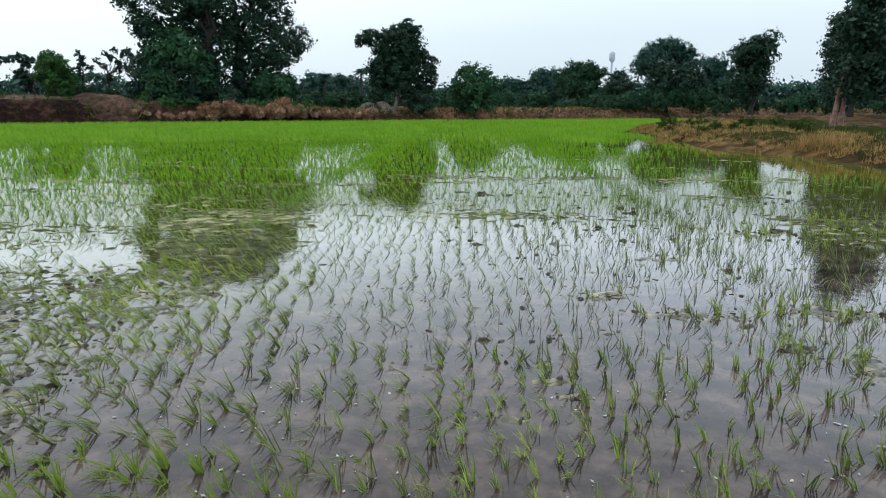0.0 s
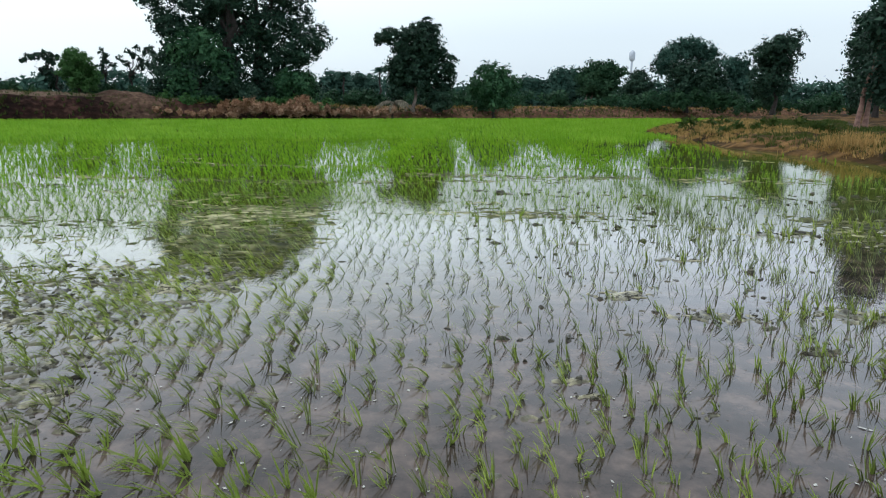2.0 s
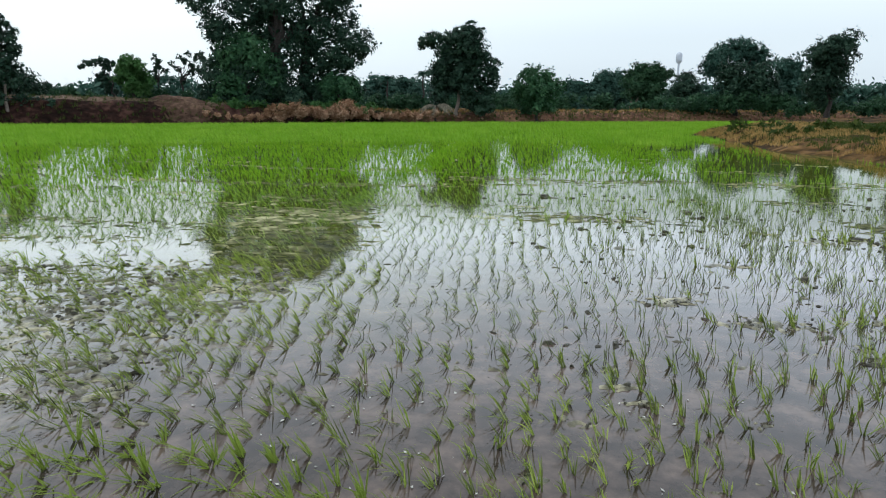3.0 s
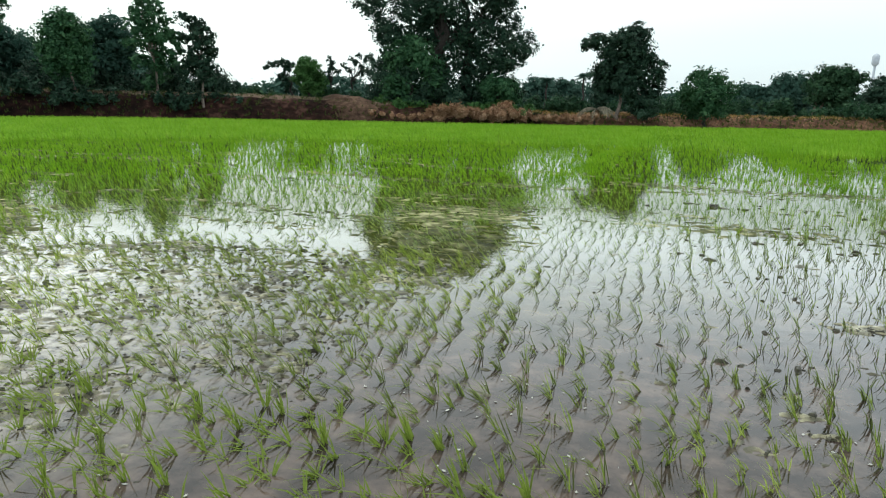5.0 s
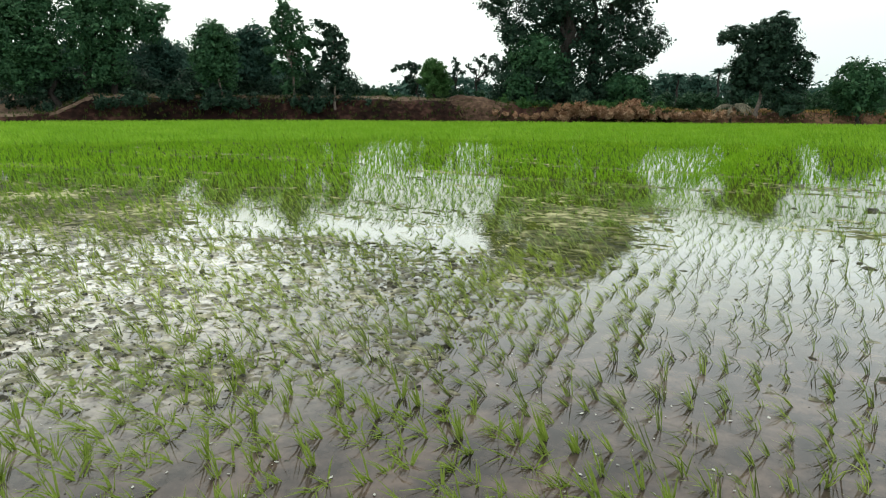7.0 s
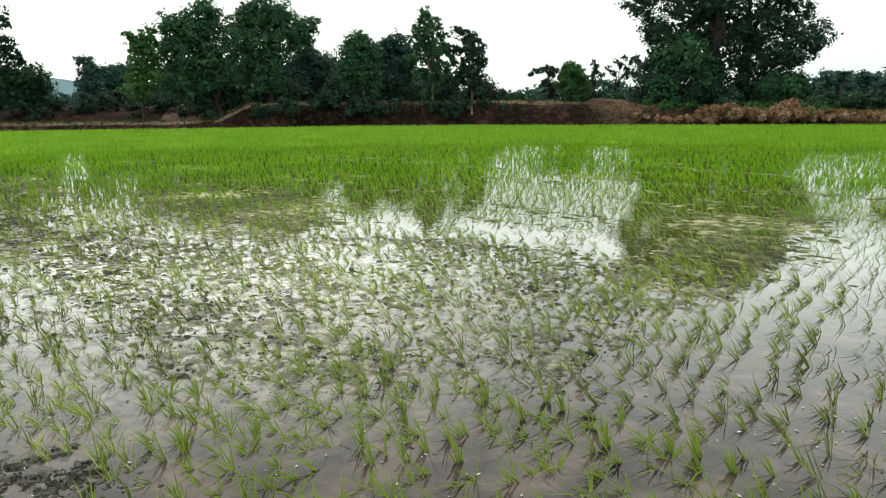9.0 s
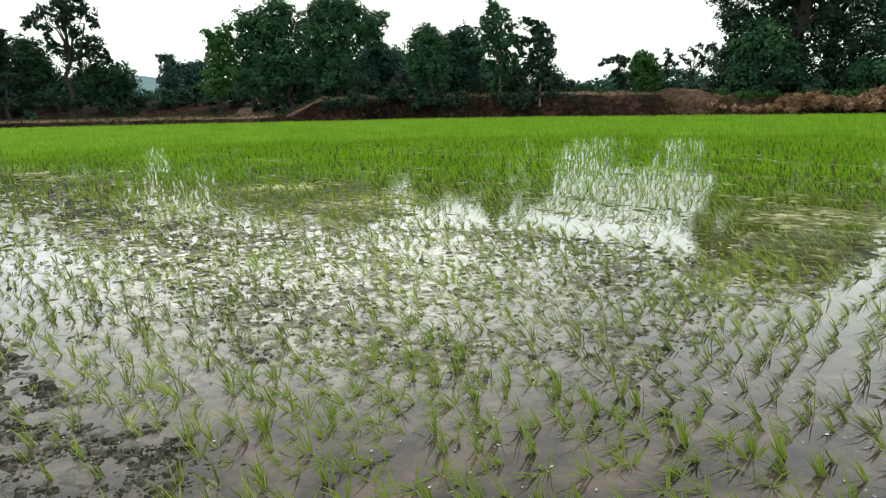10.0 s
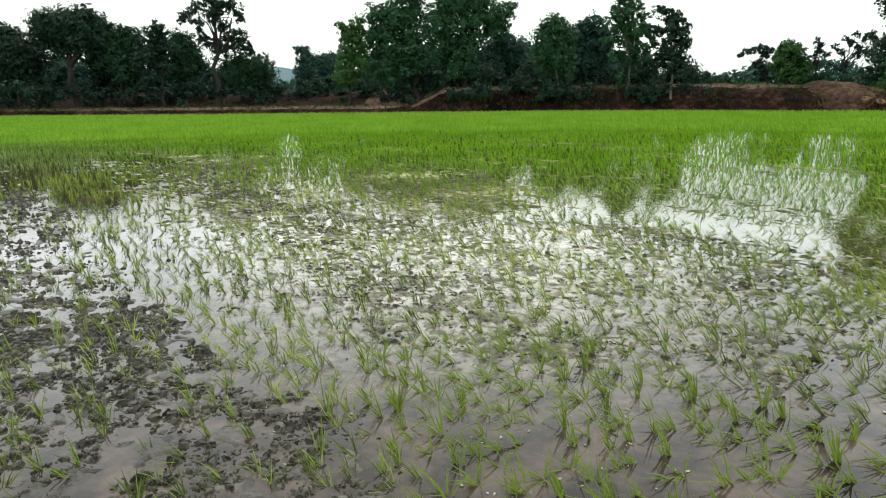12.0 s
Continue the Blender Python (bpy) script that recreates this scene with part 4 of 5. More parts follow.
grown(37.2, 72.0, 1.40, LEAF_SHADED, BARK, 0.08, "small dark round tree on the bank",
      [(-0.1, 1.5, 0.37), (0.1, 1.1, 0.43), (-0.2, 0.8, 0.43), (0.2, 0.5, 0.37)])

# the near tree on the tongue of land
tx, ty = place(-27.8, 38.0)
tree(tx, ty, 0.55, [(a + 1.3, e, u, r) for a, e, u, r in boughs(7.6, 3.8, 1.5, np.random.default_rng(77), 14)], LEAF_SHADED, BARK_PINK, 0.12, 78, "dark tree with a stout reddish forked trunk", leaf=0.17, fill=24.0, per=32, lean=(0.4, 0.0), trunks=((0.0, 0.0), (0.3, 0.3)))


def palm(x, y, z, height, frond, droop, mat, seed, label, girth=0.16, count=20, lowest=-0.3, leaflet=0.26):
    """A palm: trunk, and fronds each of its own with drooping leaflets."""
    rng = np.random.default_rng(seed)
    base = new("palm_tree")
    base.location = (x, y, z)
    tagged(base, label, "palm tree")
    V, F = tube(wander((0, 0, -0.3), (0.2, 0, height), rng, 7, 0.02), girth * np.linspace(1.2, 0.8, 7), 8)
    part("trunk", mesh_of("trunk", V, F, BARK, True), base)
    for k in range(count):
        a, e = rng.uniform(0, 2 * math.pi), rng.uniform(lowest, 1.1) - droop * 0.5
        s = np.linspace(0, 1, 14)
        out, up = frond * s * math.cos(e), frond * (s * math.sin(e) - droop * s * s)
        spine = np.stack([0.2 + out * math.cos(a), out * math.sin(a), height + up], -1)
        side = np.array([-math.sin(a), math.cos(a), 0.0])
        vs, fs = [], []
        for q in range(1, 14):
            for sg in (-1, 1):
                ln = frond * leaflet * math.sin(math.pi * (0.15 + 0.8 * s[q]))
                tip = spine[q] + side * sg * ln * 0.8 + (spine[q] - spine[q - 1]) * 0.8 + (0, 0, -ln * (0.3 + 0.5 * droop))
                i0 = len(vs)
                vs += [spine[q - 1], spine[q] + (0, 0, 0.02), tip]
                fs.append((i0, i0 + 1, i0 + 2))
        part("frond", mesh_of("frond", vs, fs, mat), base)
    return base


tx, ty = place(9.0, 100)
palm(tx, ty, 0.5, 5.2, 1.5, 0.35, LEAF_HAZED, 5, "feathery palm standing far behind the bank", 0.14, 30, -0.1, 0.34)
tx, ty = place(12.0, 100)
palm(tx, ty, 0.5, 4.5, 1.4, 0.4, LEAF_HAZED, 6, "feathery palm standing far behind the bank", 0.14, 30, -0.1, 0.34)
tx, ty = place(8.0, 61.5)
palm(tx, ty, bank_z(tx, ty), 1.6, 2.0, 0.8, FROND_DRY, 7, "squat palm with dry drooping fronds on the bank", 0.1, 16, 0.75, 0.2)


def dry_bush(x, y, z, w, h, seed):
    """A low dead bush, many overlapping sprays of dry leaves and twigs."""
    rng = np.random.default_rng(seed)
    k = max(5, int(w * 3.0))
    bl = [((i / (k - 1) - 0.5) * w + rng.normal() * 0.1, rng.uniform(-0.4, 0.4), h * rng.uniform(0.15, 0.8), h * rng.uniform(0.2, 0.4)) for i in range(k)]
    V, F = leaf_cloud(bl, 0.12, rng, 40.0, 44, 0.32)
    ob = new("dry_bush", mesh_of("dry_bush", V, F, LEAF_DRY))
    ob.location, ob.rotation_euler.z = (x, y, z), math.atan2(-x, y)
    return tagged(ob, "dead bush with dry reddish-brown leaves on the bank", "bush", "dead bushes along the bank")


def bush(x, y, z, w, h, mat, seed, label, leaf=0.2, name="bush"):
    rng = np.random.default_rng(seed)
    k = max(3, int(w * 1.6))
    bl = [(rng.uniform(-0.5, 0.5) * (w if name == "bush" else 0.6 * w), rng.uniform(-0.3, 0.3) * min(w, 2.0), h * rng.uniform(0.2, 0.72), h * rng.uniform(0.28, 0.45)) for _ in range(k)]
    V, F = leaf_cloud(bl, leaf, rng, 16.0 if name == "bush" else 26.0, 14, 0.3 if name == "bush" else 0.42)
    ob = new(name, mesh_of(name, V, F, mat))
    ob.location = (x, y, z)
    ob.rotation_euler.z = math.atan2(-x, y)
    return tagged(ob, label, "bush", "bushes along the bank")


rng = np.random.default_rng(9)
# scrub on the bank: bearings, distance, heights, leaf
# near-black rows between 38 and 62 degrees also stand in for tree shade
for lo, hi, step, d, h0, h1, mat, label in (
        (60.5, 77.0, 1.5, 72.0, 1.0, 2.4, LEAF_SHADED, "dark scrubby bush in the shade of trees"),
        (77.0, 97.0, 1.3, 74.0, 1.0, 2.2, LEAF_SHADED, "dark scrubby bush in the shade of trees"),
        (38.0, 60.0, 0.85, 60.5, 0.9, 2.0, LEAF_SHADED, "dark scrubby bush on the earth bank"),
        (38.5, 62.0, 0.8, 66.0, 1.6, 3.4, LEAF_SHADED, "dark scrubby bush under tall trees"),
        (14.0, 27.0, 0.8, 61.5, 0.8, 1.6, LEAF_LIGHT, "green scrubby bush on the bank"),
        (26.0, 38.0, 1.0, 67.0, 0.7, 1.5, LEAF_MID, "green scrubby bush on the bank"),
        (7.0, 14.0, 0.7, 70.0, 1.2, 2.4, LEAF_MID, "green scrubby bush behind the bank"),
        (-12.0, 5.0, 0.8, 78.0, 1.2, 2.6, LEAF_MID, "green scrubby bush behind the bank"),
        (-33.0, -12.5, 0.8, 78.0, 1.4, 2.8, LEAF_MID, "dark scrubby bush in the shade of trees")):
    az = lo
    while az < hi:
        tx, ty = place(az, d + rng.uniform(-1.5, 2.5))
        z0 = float(bank_top(az)) * (0.85 if d > 62 else 0.6)
        if 38 < az < 62 and d < 62:
            z0 = rng.uniform(0.3, 1.5)
        bush(tx, ty, z0 - 0.1, rng.uniform(1.6, 3.0), rng.uniform(h0, h1), mat, int(az * 100) + 7000, label)
        az += step * rng.uniform(0.6, 1.4)
az = 9.0
while az < 29.5:
    tx, ty = place(az, float(np.interp(az, [12, 22, 33], [60.5, 57.5, 60.0])) + rng.uniform(-0.3, 0.8))
    thick = 0.62 if az < 14 else 1.08 if az < 21.3 else 0.45
    dry_bush(tx, ty, 0.2, rng.uniform(1.6, 2.8), rng.uniform(0.9, 1.5) * thick, int(az * 90) + 3000)
    az += rng.uniform(0.7, 1.3) * (1 if az < 21.3 else 2.4)


def woods(lo, hi, d0, d1, h0, h1, seed):
    """The far belt of woods, seen only as a low uneven band."""
    rng = np.random.default_rng(seed)
    bl = []
    for az in np.arange(lo, hi, 0.55):
        d = rng.uniform(d0, d1)
        tx, ty = place(az, d)
        h = h0 + (h1 - h0) * vnoise(az * 0.45, 0.0, seed)
        bl += [(tx, ty, h * q, 2.0) for q in (0.25, 0.6)] + [(tx, ty, h * 0.88, 1.2)]
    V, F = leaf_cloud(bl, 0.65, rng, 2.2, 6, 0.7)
    ob = new("far_woods", mesh_of("far_woods", V, F, LEAF_HAZED))
    return tagged(ob, "distant belt of haze-tinted green woods behind the fields", "woods", kind="stuff")


woods(-40.0, 100.0, 115.0, 140.0, 3.0, 6.0, 31)


def hill():
    a, r = np.meshgrid(np.linspace(62, 90, 60), np.linspace(0, 1, 12), indexing="ij")
    crest = 42 * np.exp(-((a - 72.5) / 7.0) ** 2) + 6 * vnoise(a * 0.5, a * 0, 5)
    d = 800 + 500 * r
    z = crest * np.sin(np.pi * np.clip(r, 0, 1)) - 2
    V = np.stack([-np.sin(np.radians(a)) * d, np.cos(np.radians(a)) * d, z], -1)
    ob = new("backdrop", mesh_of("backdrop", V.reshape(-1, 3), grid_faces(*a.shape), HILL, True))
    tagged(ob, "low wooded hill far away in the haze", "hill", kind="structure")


hill()


def water_tower():
    x, y = place(-11.6, 230.0)
    base = new("water_tower")
    base.location = (x, y, 0)
    tagged(base, "slim pale water tower far beyond the trees", "tower")
    m, n_, l_, b_ = material("pale_concrete")
    t = noise_tex(n_, l_, 0.8, 5.0)
    r_ = ramp(n_, [(0.3, (0.36, 0.40, 0.46)), (0.7, (0.5, 0.54, 0.6))])
    l_.new(t.outputs["Fac"], r_.inputs["Fac"])
    l_.new(r_.outputs["Color"], b_.inputs["Base Color"])
    V, F = tube([(0, 0, 0), (0, 0, 6), (0, 0, 14.5)], [0.55, 0.36, 0.32], 12)
    part("shaft", mesh_of("shaft", V, F, m, True), base)
    V, F = tube([(0, 0, 14.3), (0, 0, 14.7), (0, 0, 15.1), (0, 0, 17.0), (0, 0, 17.5), (0, 0, 17.8)], [0.35, 0.75, 0.95, 0.95, 0.7, 0.1], 16)
    part("tank", mesh_of("tank", V, F, m, True), base)


water_tower()



# ---- a trodden track down the bank ----
def dirt_track():
    """A trodden strip that climbs slantwise from the foot of the bank to its crest."""
    V = BANK[0]
    az = azimuth(V[:, 4, 0], V[:, 4, 1])
    run = np.flatnonzero((az > 55.6) & (az < 61.2))
    run = run[np.argsort(-az[run])]
    t = np.linspace(0, 1, len(run))
    rows_ = []
    for across in np.linspace(-1, 1, 7):
        j = np.clip(2.6 + 5.0 * t ** 0.8 + across * (0.55 + 0.25 * vnoise(t * 6, t * 0 + across, 70)), 1, len(V[0]) - 2)
        k, f = j.astype(int), (j % 1)[:, None]
        rows_.append(V[run, k] * (1 - f) + V[run, k + 1] * f + np.stack([t * 0, t * 0, 0.10 * (1 - across ** 2) - 0.03 + 0.05 * vnoise(t * 30, t * 0 + across * 3, 71)], -1))
    G = np.stack(rows_, 1)
    ob = new("dirt_track", mesh_of("dirt_track", G.reshape(-1, 3), grid_faces(*G.shape[:2]), TRACK, True))
    tagged(ob, "pale trodden dirt track running down the bank", "path", kind="structure")


dirt_track()


def earth_mound():
    """A pale heap of bare earth on the crest of the bank, slumping down its face."""
    u, v = np.meshgrid(np.linspace(-1, 1, 45), np.linspace(-1, 1, 31), indexing="ij")
    mid = 28.5 - 1.0 * np.clip(-v, 0, 1)                     # the slump drifts sideways on its way down
    az, d = np.radians(mid - u * 2.3), 61.6 + v * 3.4
    x, y = -np.sin(az) * d, np.cos(az) * d
    rise = np.clip(1 - np.hypot(u, v * 0.9) ** 2.4, -0.25, 1) * (0.75 + 0.5 * fbm(u * 2.5, v * 2, 87))
    ground = np.array([bank_z(a, b) for a, b in zip(x.ravel(), y.ravel())]).reshape(x.shape)
    z = ground + rise * np.interp(v, [-1, -0.3, 0.2, 1], [0.1, 0.18, 0.42, 0.4]) + (fbm(u * 9, v * 6, 88) - 0.5) * 0.12
    ob = new("earth_mound", mesh_of("earth_mound", np.stack([x, y, z], -1).reshape(-1, 3), grid_faces(45, 31)[:, ::-1], SOIL_HEAP, True))
    tagged(ob, "pale heap of bare dry earth on the bank", "earth heap")


earth_mound()


# ---- grass on the banks ----
def tufts(name, pts, tall, wide, mat, seed, label, per=7):
    """Tufts of grass at points (n, 3), each a spray of slim blades."""
    rng = np.random.default_rng(seed)
    m = len(pts) * per
    b0 = np.repeat(pts, per, 0) + rng.normal(size=(m, 3)) * (0.06, 0.06, 0.0) - (0, 0, 0.03)
    h = tall * np.repeat(rng.uniform(0.4, 1.2, len(pts)), per) * rng.uniform(0.6, 1.1, m)
    a, lean = rng.uniform(0, 2 * np.pi, m), np.abs(rng.normal(size=m)) * 0.45
    tip = b0 + np.stack([np.cos(a) * np.sin(lean) * h, np.sin(a) * np.sin(lean) * h, np.cos(lean) * h], -1)
    ta = rng.uniform(0, np.pi, m)
    side = np.stack([np.cos(ta), np.sin(ta), 0 * ta], -1) * wide * 0.5
    V = np.stack([b0 - side, b0 + side, tip], 1).reshape(-1, 3)
    ob = new(name, mesh_of(name, V, np.arange(m * 3).reshape(m, 3), mat))
    return tagged(ob, label, "grass", kind="stuff")


def on_bank(rng, k, j0, j1, az0, az1):
    """Random points on the far bank between two lines of its profile and two bearings."""
    V = BANK[0]
    az = azimuth(V[:, 4, 0], V[:, 4, 1])
    rows_ = np.flatnonzero((az > az0) & (az < az1))[:-1]
    i = rng.choice(rows_, k)
    j = rng.uniform(j0, j1, k)
    jj, f = j.astype(int), (j % 1)[:, None]
    e = rng.random(k)[:, None]
    return (V[i, jj] * (1 - f) + V[i, jj + 1] * f) * (1 - e) + (V[i + 1, jj] * (1 - f) + V[i + 1, jj + 1] * f) * e


rng = np.random.default_rng(61)
tufts("bank_grass", on_bank(rng, 2200, 5.5, 9, -30, 24), 0.26, 0.05, GRASS_DRY, 1, "dry tan grass along the top of the bank")
tufts("bank_grass", on_bank(rng, 3500, 1.2, 9, -30, 96), 0.4, 0.05, GRASS_GREEN, 2, "rough dark green grass on the earth bank")
tufts("bank_grass", on_bank(rng, 1500, 6.3, 9.5, 22, 64), 0.2, 0.05, GRASS_PALE, 8, "thin dry grass on the crest of the bank")
tufts("bank_grass", on_bank(rng, 1500, 3.0, 5.5, 61, 97), 0.16, 0.05, GRASS_PALE, 9, "short pale dry grass on the low bund")
tufts("bank_grass", on_bank(rng, 700, 2, 8, -26, 8), 0.28, 0.05, LEAF_DRY, 3, "reddish dry grass on the low bank", 5)


# undergrowth at the foot of the trees, just behind the low bund, filling in their dark shade
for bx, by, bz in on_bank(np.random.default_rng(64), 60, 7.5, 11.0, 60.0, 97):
    bush(bx, by, bz - 0.15, rng.uniform(1.2, 2.8), rng.uniform(0.6, 1.4), LEAF_SHADED, int(abs(bx * 130)) + 9000, "dark scrubby bush in the shade of trees")


def on_spit(rng, k, d0, d1):
    x, y = rng.uniform(8, 24, k * 8), rng.uniform(10, 45, k * 8)
    d = inside_distance(x, y, SPIT)
    ok = np.flatnonzero((d > d0) & (d < d1))[:k]
    return np.stack([x[ok], y[ok], spit_height(x[ok], y[ok])], -1)


tufts("land_grass", on_spit(rng, 6000, 0.4, 9.0), 0.2, 0.035, GRASS_GREEN, 4, "short rough grass on the tongue of land", 9)
pts = on_spit(rng, 9000, 0.2, 5.0)
pts = pts[fbm(pts[:, 0] * 0.7, pts[:, 1] * 0.5, 23) > 0.55 - 0.18 * np.clip((pts[:, 1] - 24) / 4, 0, 1)]
tufts("land_grass", pts, 0.2, 0.03, GRASS_DRY, 5, "dry tan grass along the water's edge", 8)
pts = on_spit(rng, 1700, 0.2, 1.4)
pts = pts[(pts[:, 1] < 25) & (pts[:, 1] > 18.5) & (vnoise(pts[:, 0] * 1.1, pts[:, 1] * 0.9, 19) > 0.58)]
tufts("land_grass", pts, 0.62, 0.03, GRASS_DRY, 6, "tall pale dry reeds at the water's edge", 7)
for bx, by, bw, bh in ((10.3, 33.5, 1.5, 0.7), (10.6, 29.5, 1.6, 0.55), (12.5, 31.0, 1.8, 0.6), (13.2, 26.5, 1.6, 0.6), (14.5, 33.0, 2.0, 0.7), (15.5, 24.0, 2.0, 0.6), (12.0, 36.0, 1.6, 0.6)):
    bush(bx, by, float(spit_height(np.array(bx), np.array(by))) - 0.05, bw, bh, GRASS_GREEN, int(bx * 100), "low dark green shrub on dry turf", 0.13)


# ---- rice ----
def hills_in(x0, x1, y0, y1, rng, dx=0.14, dy=0.135):
    """Planted hills in rows along y, unevenly set by hand, with gaps."""
    gx_, gy_ = np.meshgrid(np.arange(x0, x1, dx), np.arange(y0, y1, dy), indexing="ij")
    x, y = gx_.ravel(), gy_.ravel()
    x = x * (1 + 0.16 * np.clip(y - 2.6, 0, 2.6) * np.clip((x + 3.0) / 1.5, 0, 1) * np.clip((3.0 - x) / 1.5, 0, 1))       # the rows fan out from the bund
    x = x + (vnoise(x * 0.3, y * 0.4, 71) - 0.5) * 0.20 + rng.normal(size=len(x)) * 0.022
    y = y + (vnoise(x * 0.6, y * 0.3, 72) - 0.5) * 0.20 + rng.normal(size=len(x)) * 0.032
    far_ = np.clip((np.hypot(x, y) - 7.0) / 8.0, 0, 1)
    x, y = x + rng.normal(size=len(x)) * 0.065 * far_, y + rng.normal(size=len(x)) * 0.065 * far_
    keep = rng.random(len(x)) > 0.14
    return x[keep], y[keep]


def in_paddy(x, y):
    ok = inside_distance(x, y, FIELD + [(-100.0, -14.0), (40.0, -14.0)]) > 6.6 + (vnoise(x * 0.3, y * 0.3, 44) - 0.5) * 1.2
    off = -inside_distance(x, y, SPIT)
    thin = (vnoise(x * 0.8, y * 0.35, 46) * 0.7 + hash01(np.floor(x * 9).astype(int), np.floor(y * 9).astype(int), 47) * 0.3) > 0.12 + 0.11 * off
    ok &= (off > 0.3) & ~(thin & (y < 31))       # thinly planted along the tongue of land
    gaps = hash01(np.floor(x * 11).astype(int), np.floor(y * 11).astype(int), 48) < 0.3 * np.clip((x - 0.1 * y) / 2.5, 0, 1) * np.clip((24 - y) / 6, 0, 1)
    for pool in POOLS:
        gaps |= (within(x, y, pool, 0.4) > 0.5) & (hash01(np.floor(x * 13).astype(int), np.floor(y * 13).astype(int), 49) < 0.6)
    for patch in SCUMMY:
        gaps |= (within(x, y, patch, 0.6) > 0.5) & (hash01(np.floor(x * 13).astype(int), np.floor(y * 13).astype(int), 51) < 0.3)
    west = np.clip((-6.0 - x) / 4.0, 0, 1) * np.clip((5.5 - y) / 3.0, 0, 1) * np.clip((24 + x) / 6.0, 0, 1)       # thin again in the churned west
    gaps |= hash01(np.floor(x * 12).astype(int), np.floor(y * 12).astype(int), 50) < 0.5 * west
    ok &= ~gaps
    return ok & (y > bund_line(x) + 0.2)


def hill_lean(x, y):
    """How far the hills lean over: the western ones the most."""
    return np.interp(x - 0.12 * y, [-3.2, -1.2, 0.4], [1.0, 0.88, 0.52]) * np.interp(np.hypot(x, y), [8.0, 15.0], [1.0, 0.4])


def blades(x, y, rng, per, tall, wide, segments, lean_to=None):
    """Blades of rice at the hills (x, y); segments 1: one slim triangle a blade, 2: bent."""
    m = len(x) * per
    bx, by = np.repeat(x, per) + rng.normal(size=m) * 0.010, np.repeat(y, per) + rng.normal(size=m) * 0.010
    size = np.repeat(rng.uniform(0.65, 1.2, len(x)), per)
    h = tall * size * rng.uniform(0.6, 1.1, m)
    # each hill leans its own way, most of them to the west
    la = np.repeat(3.55 + rng.normal(size=len(x)) * np.interp(x - 0.12 * y, [-2.0, 0.5], [0.4, 0.9]), per) + rng.normal(size=m) * 0.45
    own = hill_lean(x, y) * rng.uniform(0.6, 1.25, len(x)) if lean_to is None else np.full(len(x), lean_to)
    lean = np.clip(np.repeat(own, per) + rng.normal(size=m) * 0.17, 0.02, 1.3)
    dx, dy = np.cos(la) * np.sin(lean), np.sin(la) * np.sin(lean)
    dz = np.cos(lean)
    ta = rng.uniform(0, np.pi, m)
    sx, sy = np.cos(ta) * wide * 0.5, np.sin(ta) * wide * 0.5
    z0 = np.full(m, -0.015)
    a = np.stack([bx - sx, by - sy, z0], -1)
    b_ = np.stack([bx + sx, by + sy, z0], -1)
    if segments == 1:
        tip = np.stack([bx + dx * h, by + dy * h, z0 + dz * h], -1)
        return np.stack([a, b_, tip], 1).reshape(-1, 3), np.arange(m * 3).reshape(m, 3)
    mx, my, mz = bx + dx * h * 0.5, by + dy * h * 0.5, z0 + dz * h * 0.58
    c, d = np.stack([mx + sx, my + sy, mz], -1), np.stack([mx - sx, my - sy, mz], -1)
    curl = rng.uniform(0.45, 1.0, m)
    tip = np.stack([mx + dx * h * 0.75 * curl, my + dy * h * 0.75 * curl, mz + dz * h * 0.42 * (1.6 - curl)], -1)
    V = np.stack([a, b_, c, d, tip], 1).reshape(-1, 3)
    i = np.arange(m)[:, None] * 5
    return V, np.concatenate([i + (0, 1, 2), i + (0, 2, 3), i + (3, 2, 4)], 1).reshape(-1, 3)


NEAR = (-3.9, 1.3, 0.9, 2.75)       # stretch whose seedlings stand as things of their own
rng = np.random.default_rng(40)
sx_, sy_ = hills_in(-16.0, 9.0, -2.4, 12.0, rng)
ok = in_paddy(sx_, sy_)
ok &= ~((inside_distance(sx_, sy_, TRODDEN) > 0) & (hash01(np.floor(sx_ * 11).astype(int), np.floor(sy_ * 11).astype(int), 53) < 0.4))      # many were trampled
sx_, sy_ = sx_[ok], sy_[ok]
near = (sx_ > NEAR[0]) & (sx_ < NEAR[1]) & (sy_ > NEAR[2]) & (sy_ < NEAR[3]) & (sy_ < 2.35 - sx_ * 0.25) & (sy_ > 1.0 - sx_ * 0.4 - 1.2)
near &= np.cumsum(near) <= 300
bushy = (mud_amount(sx_, sy_) > 0.32 + rng.normal(size=len(sx_)) * 0.08)
dense = (sx_ < -0.75 - 0.1 * sy_) & (sy_ < 6.5)      # the western hills are the fullest
for chosen, per, tall, label in ((~near & bushy, 10, 0.175, "bushier rice seedlings standing in lumpy wet mud"),
                                 (~near & ~bushy & dense, 11, 0.175, "full leaning rice seedlings planted in shallow water"),
                                 (~near & ~bushy & ~dense & (sy_ < 4.2), 8, 0.17, "young green rice seedlings planted in shallow water")):
    V, F = blades(sx_[chosen], sy_[chosen], rng, per, tall, 0.0064, 2)
    tagged(new("rice_seedlings", mesh_of("rice_seedlings", V, F, RICE)), label, "rice", kind="stuff")
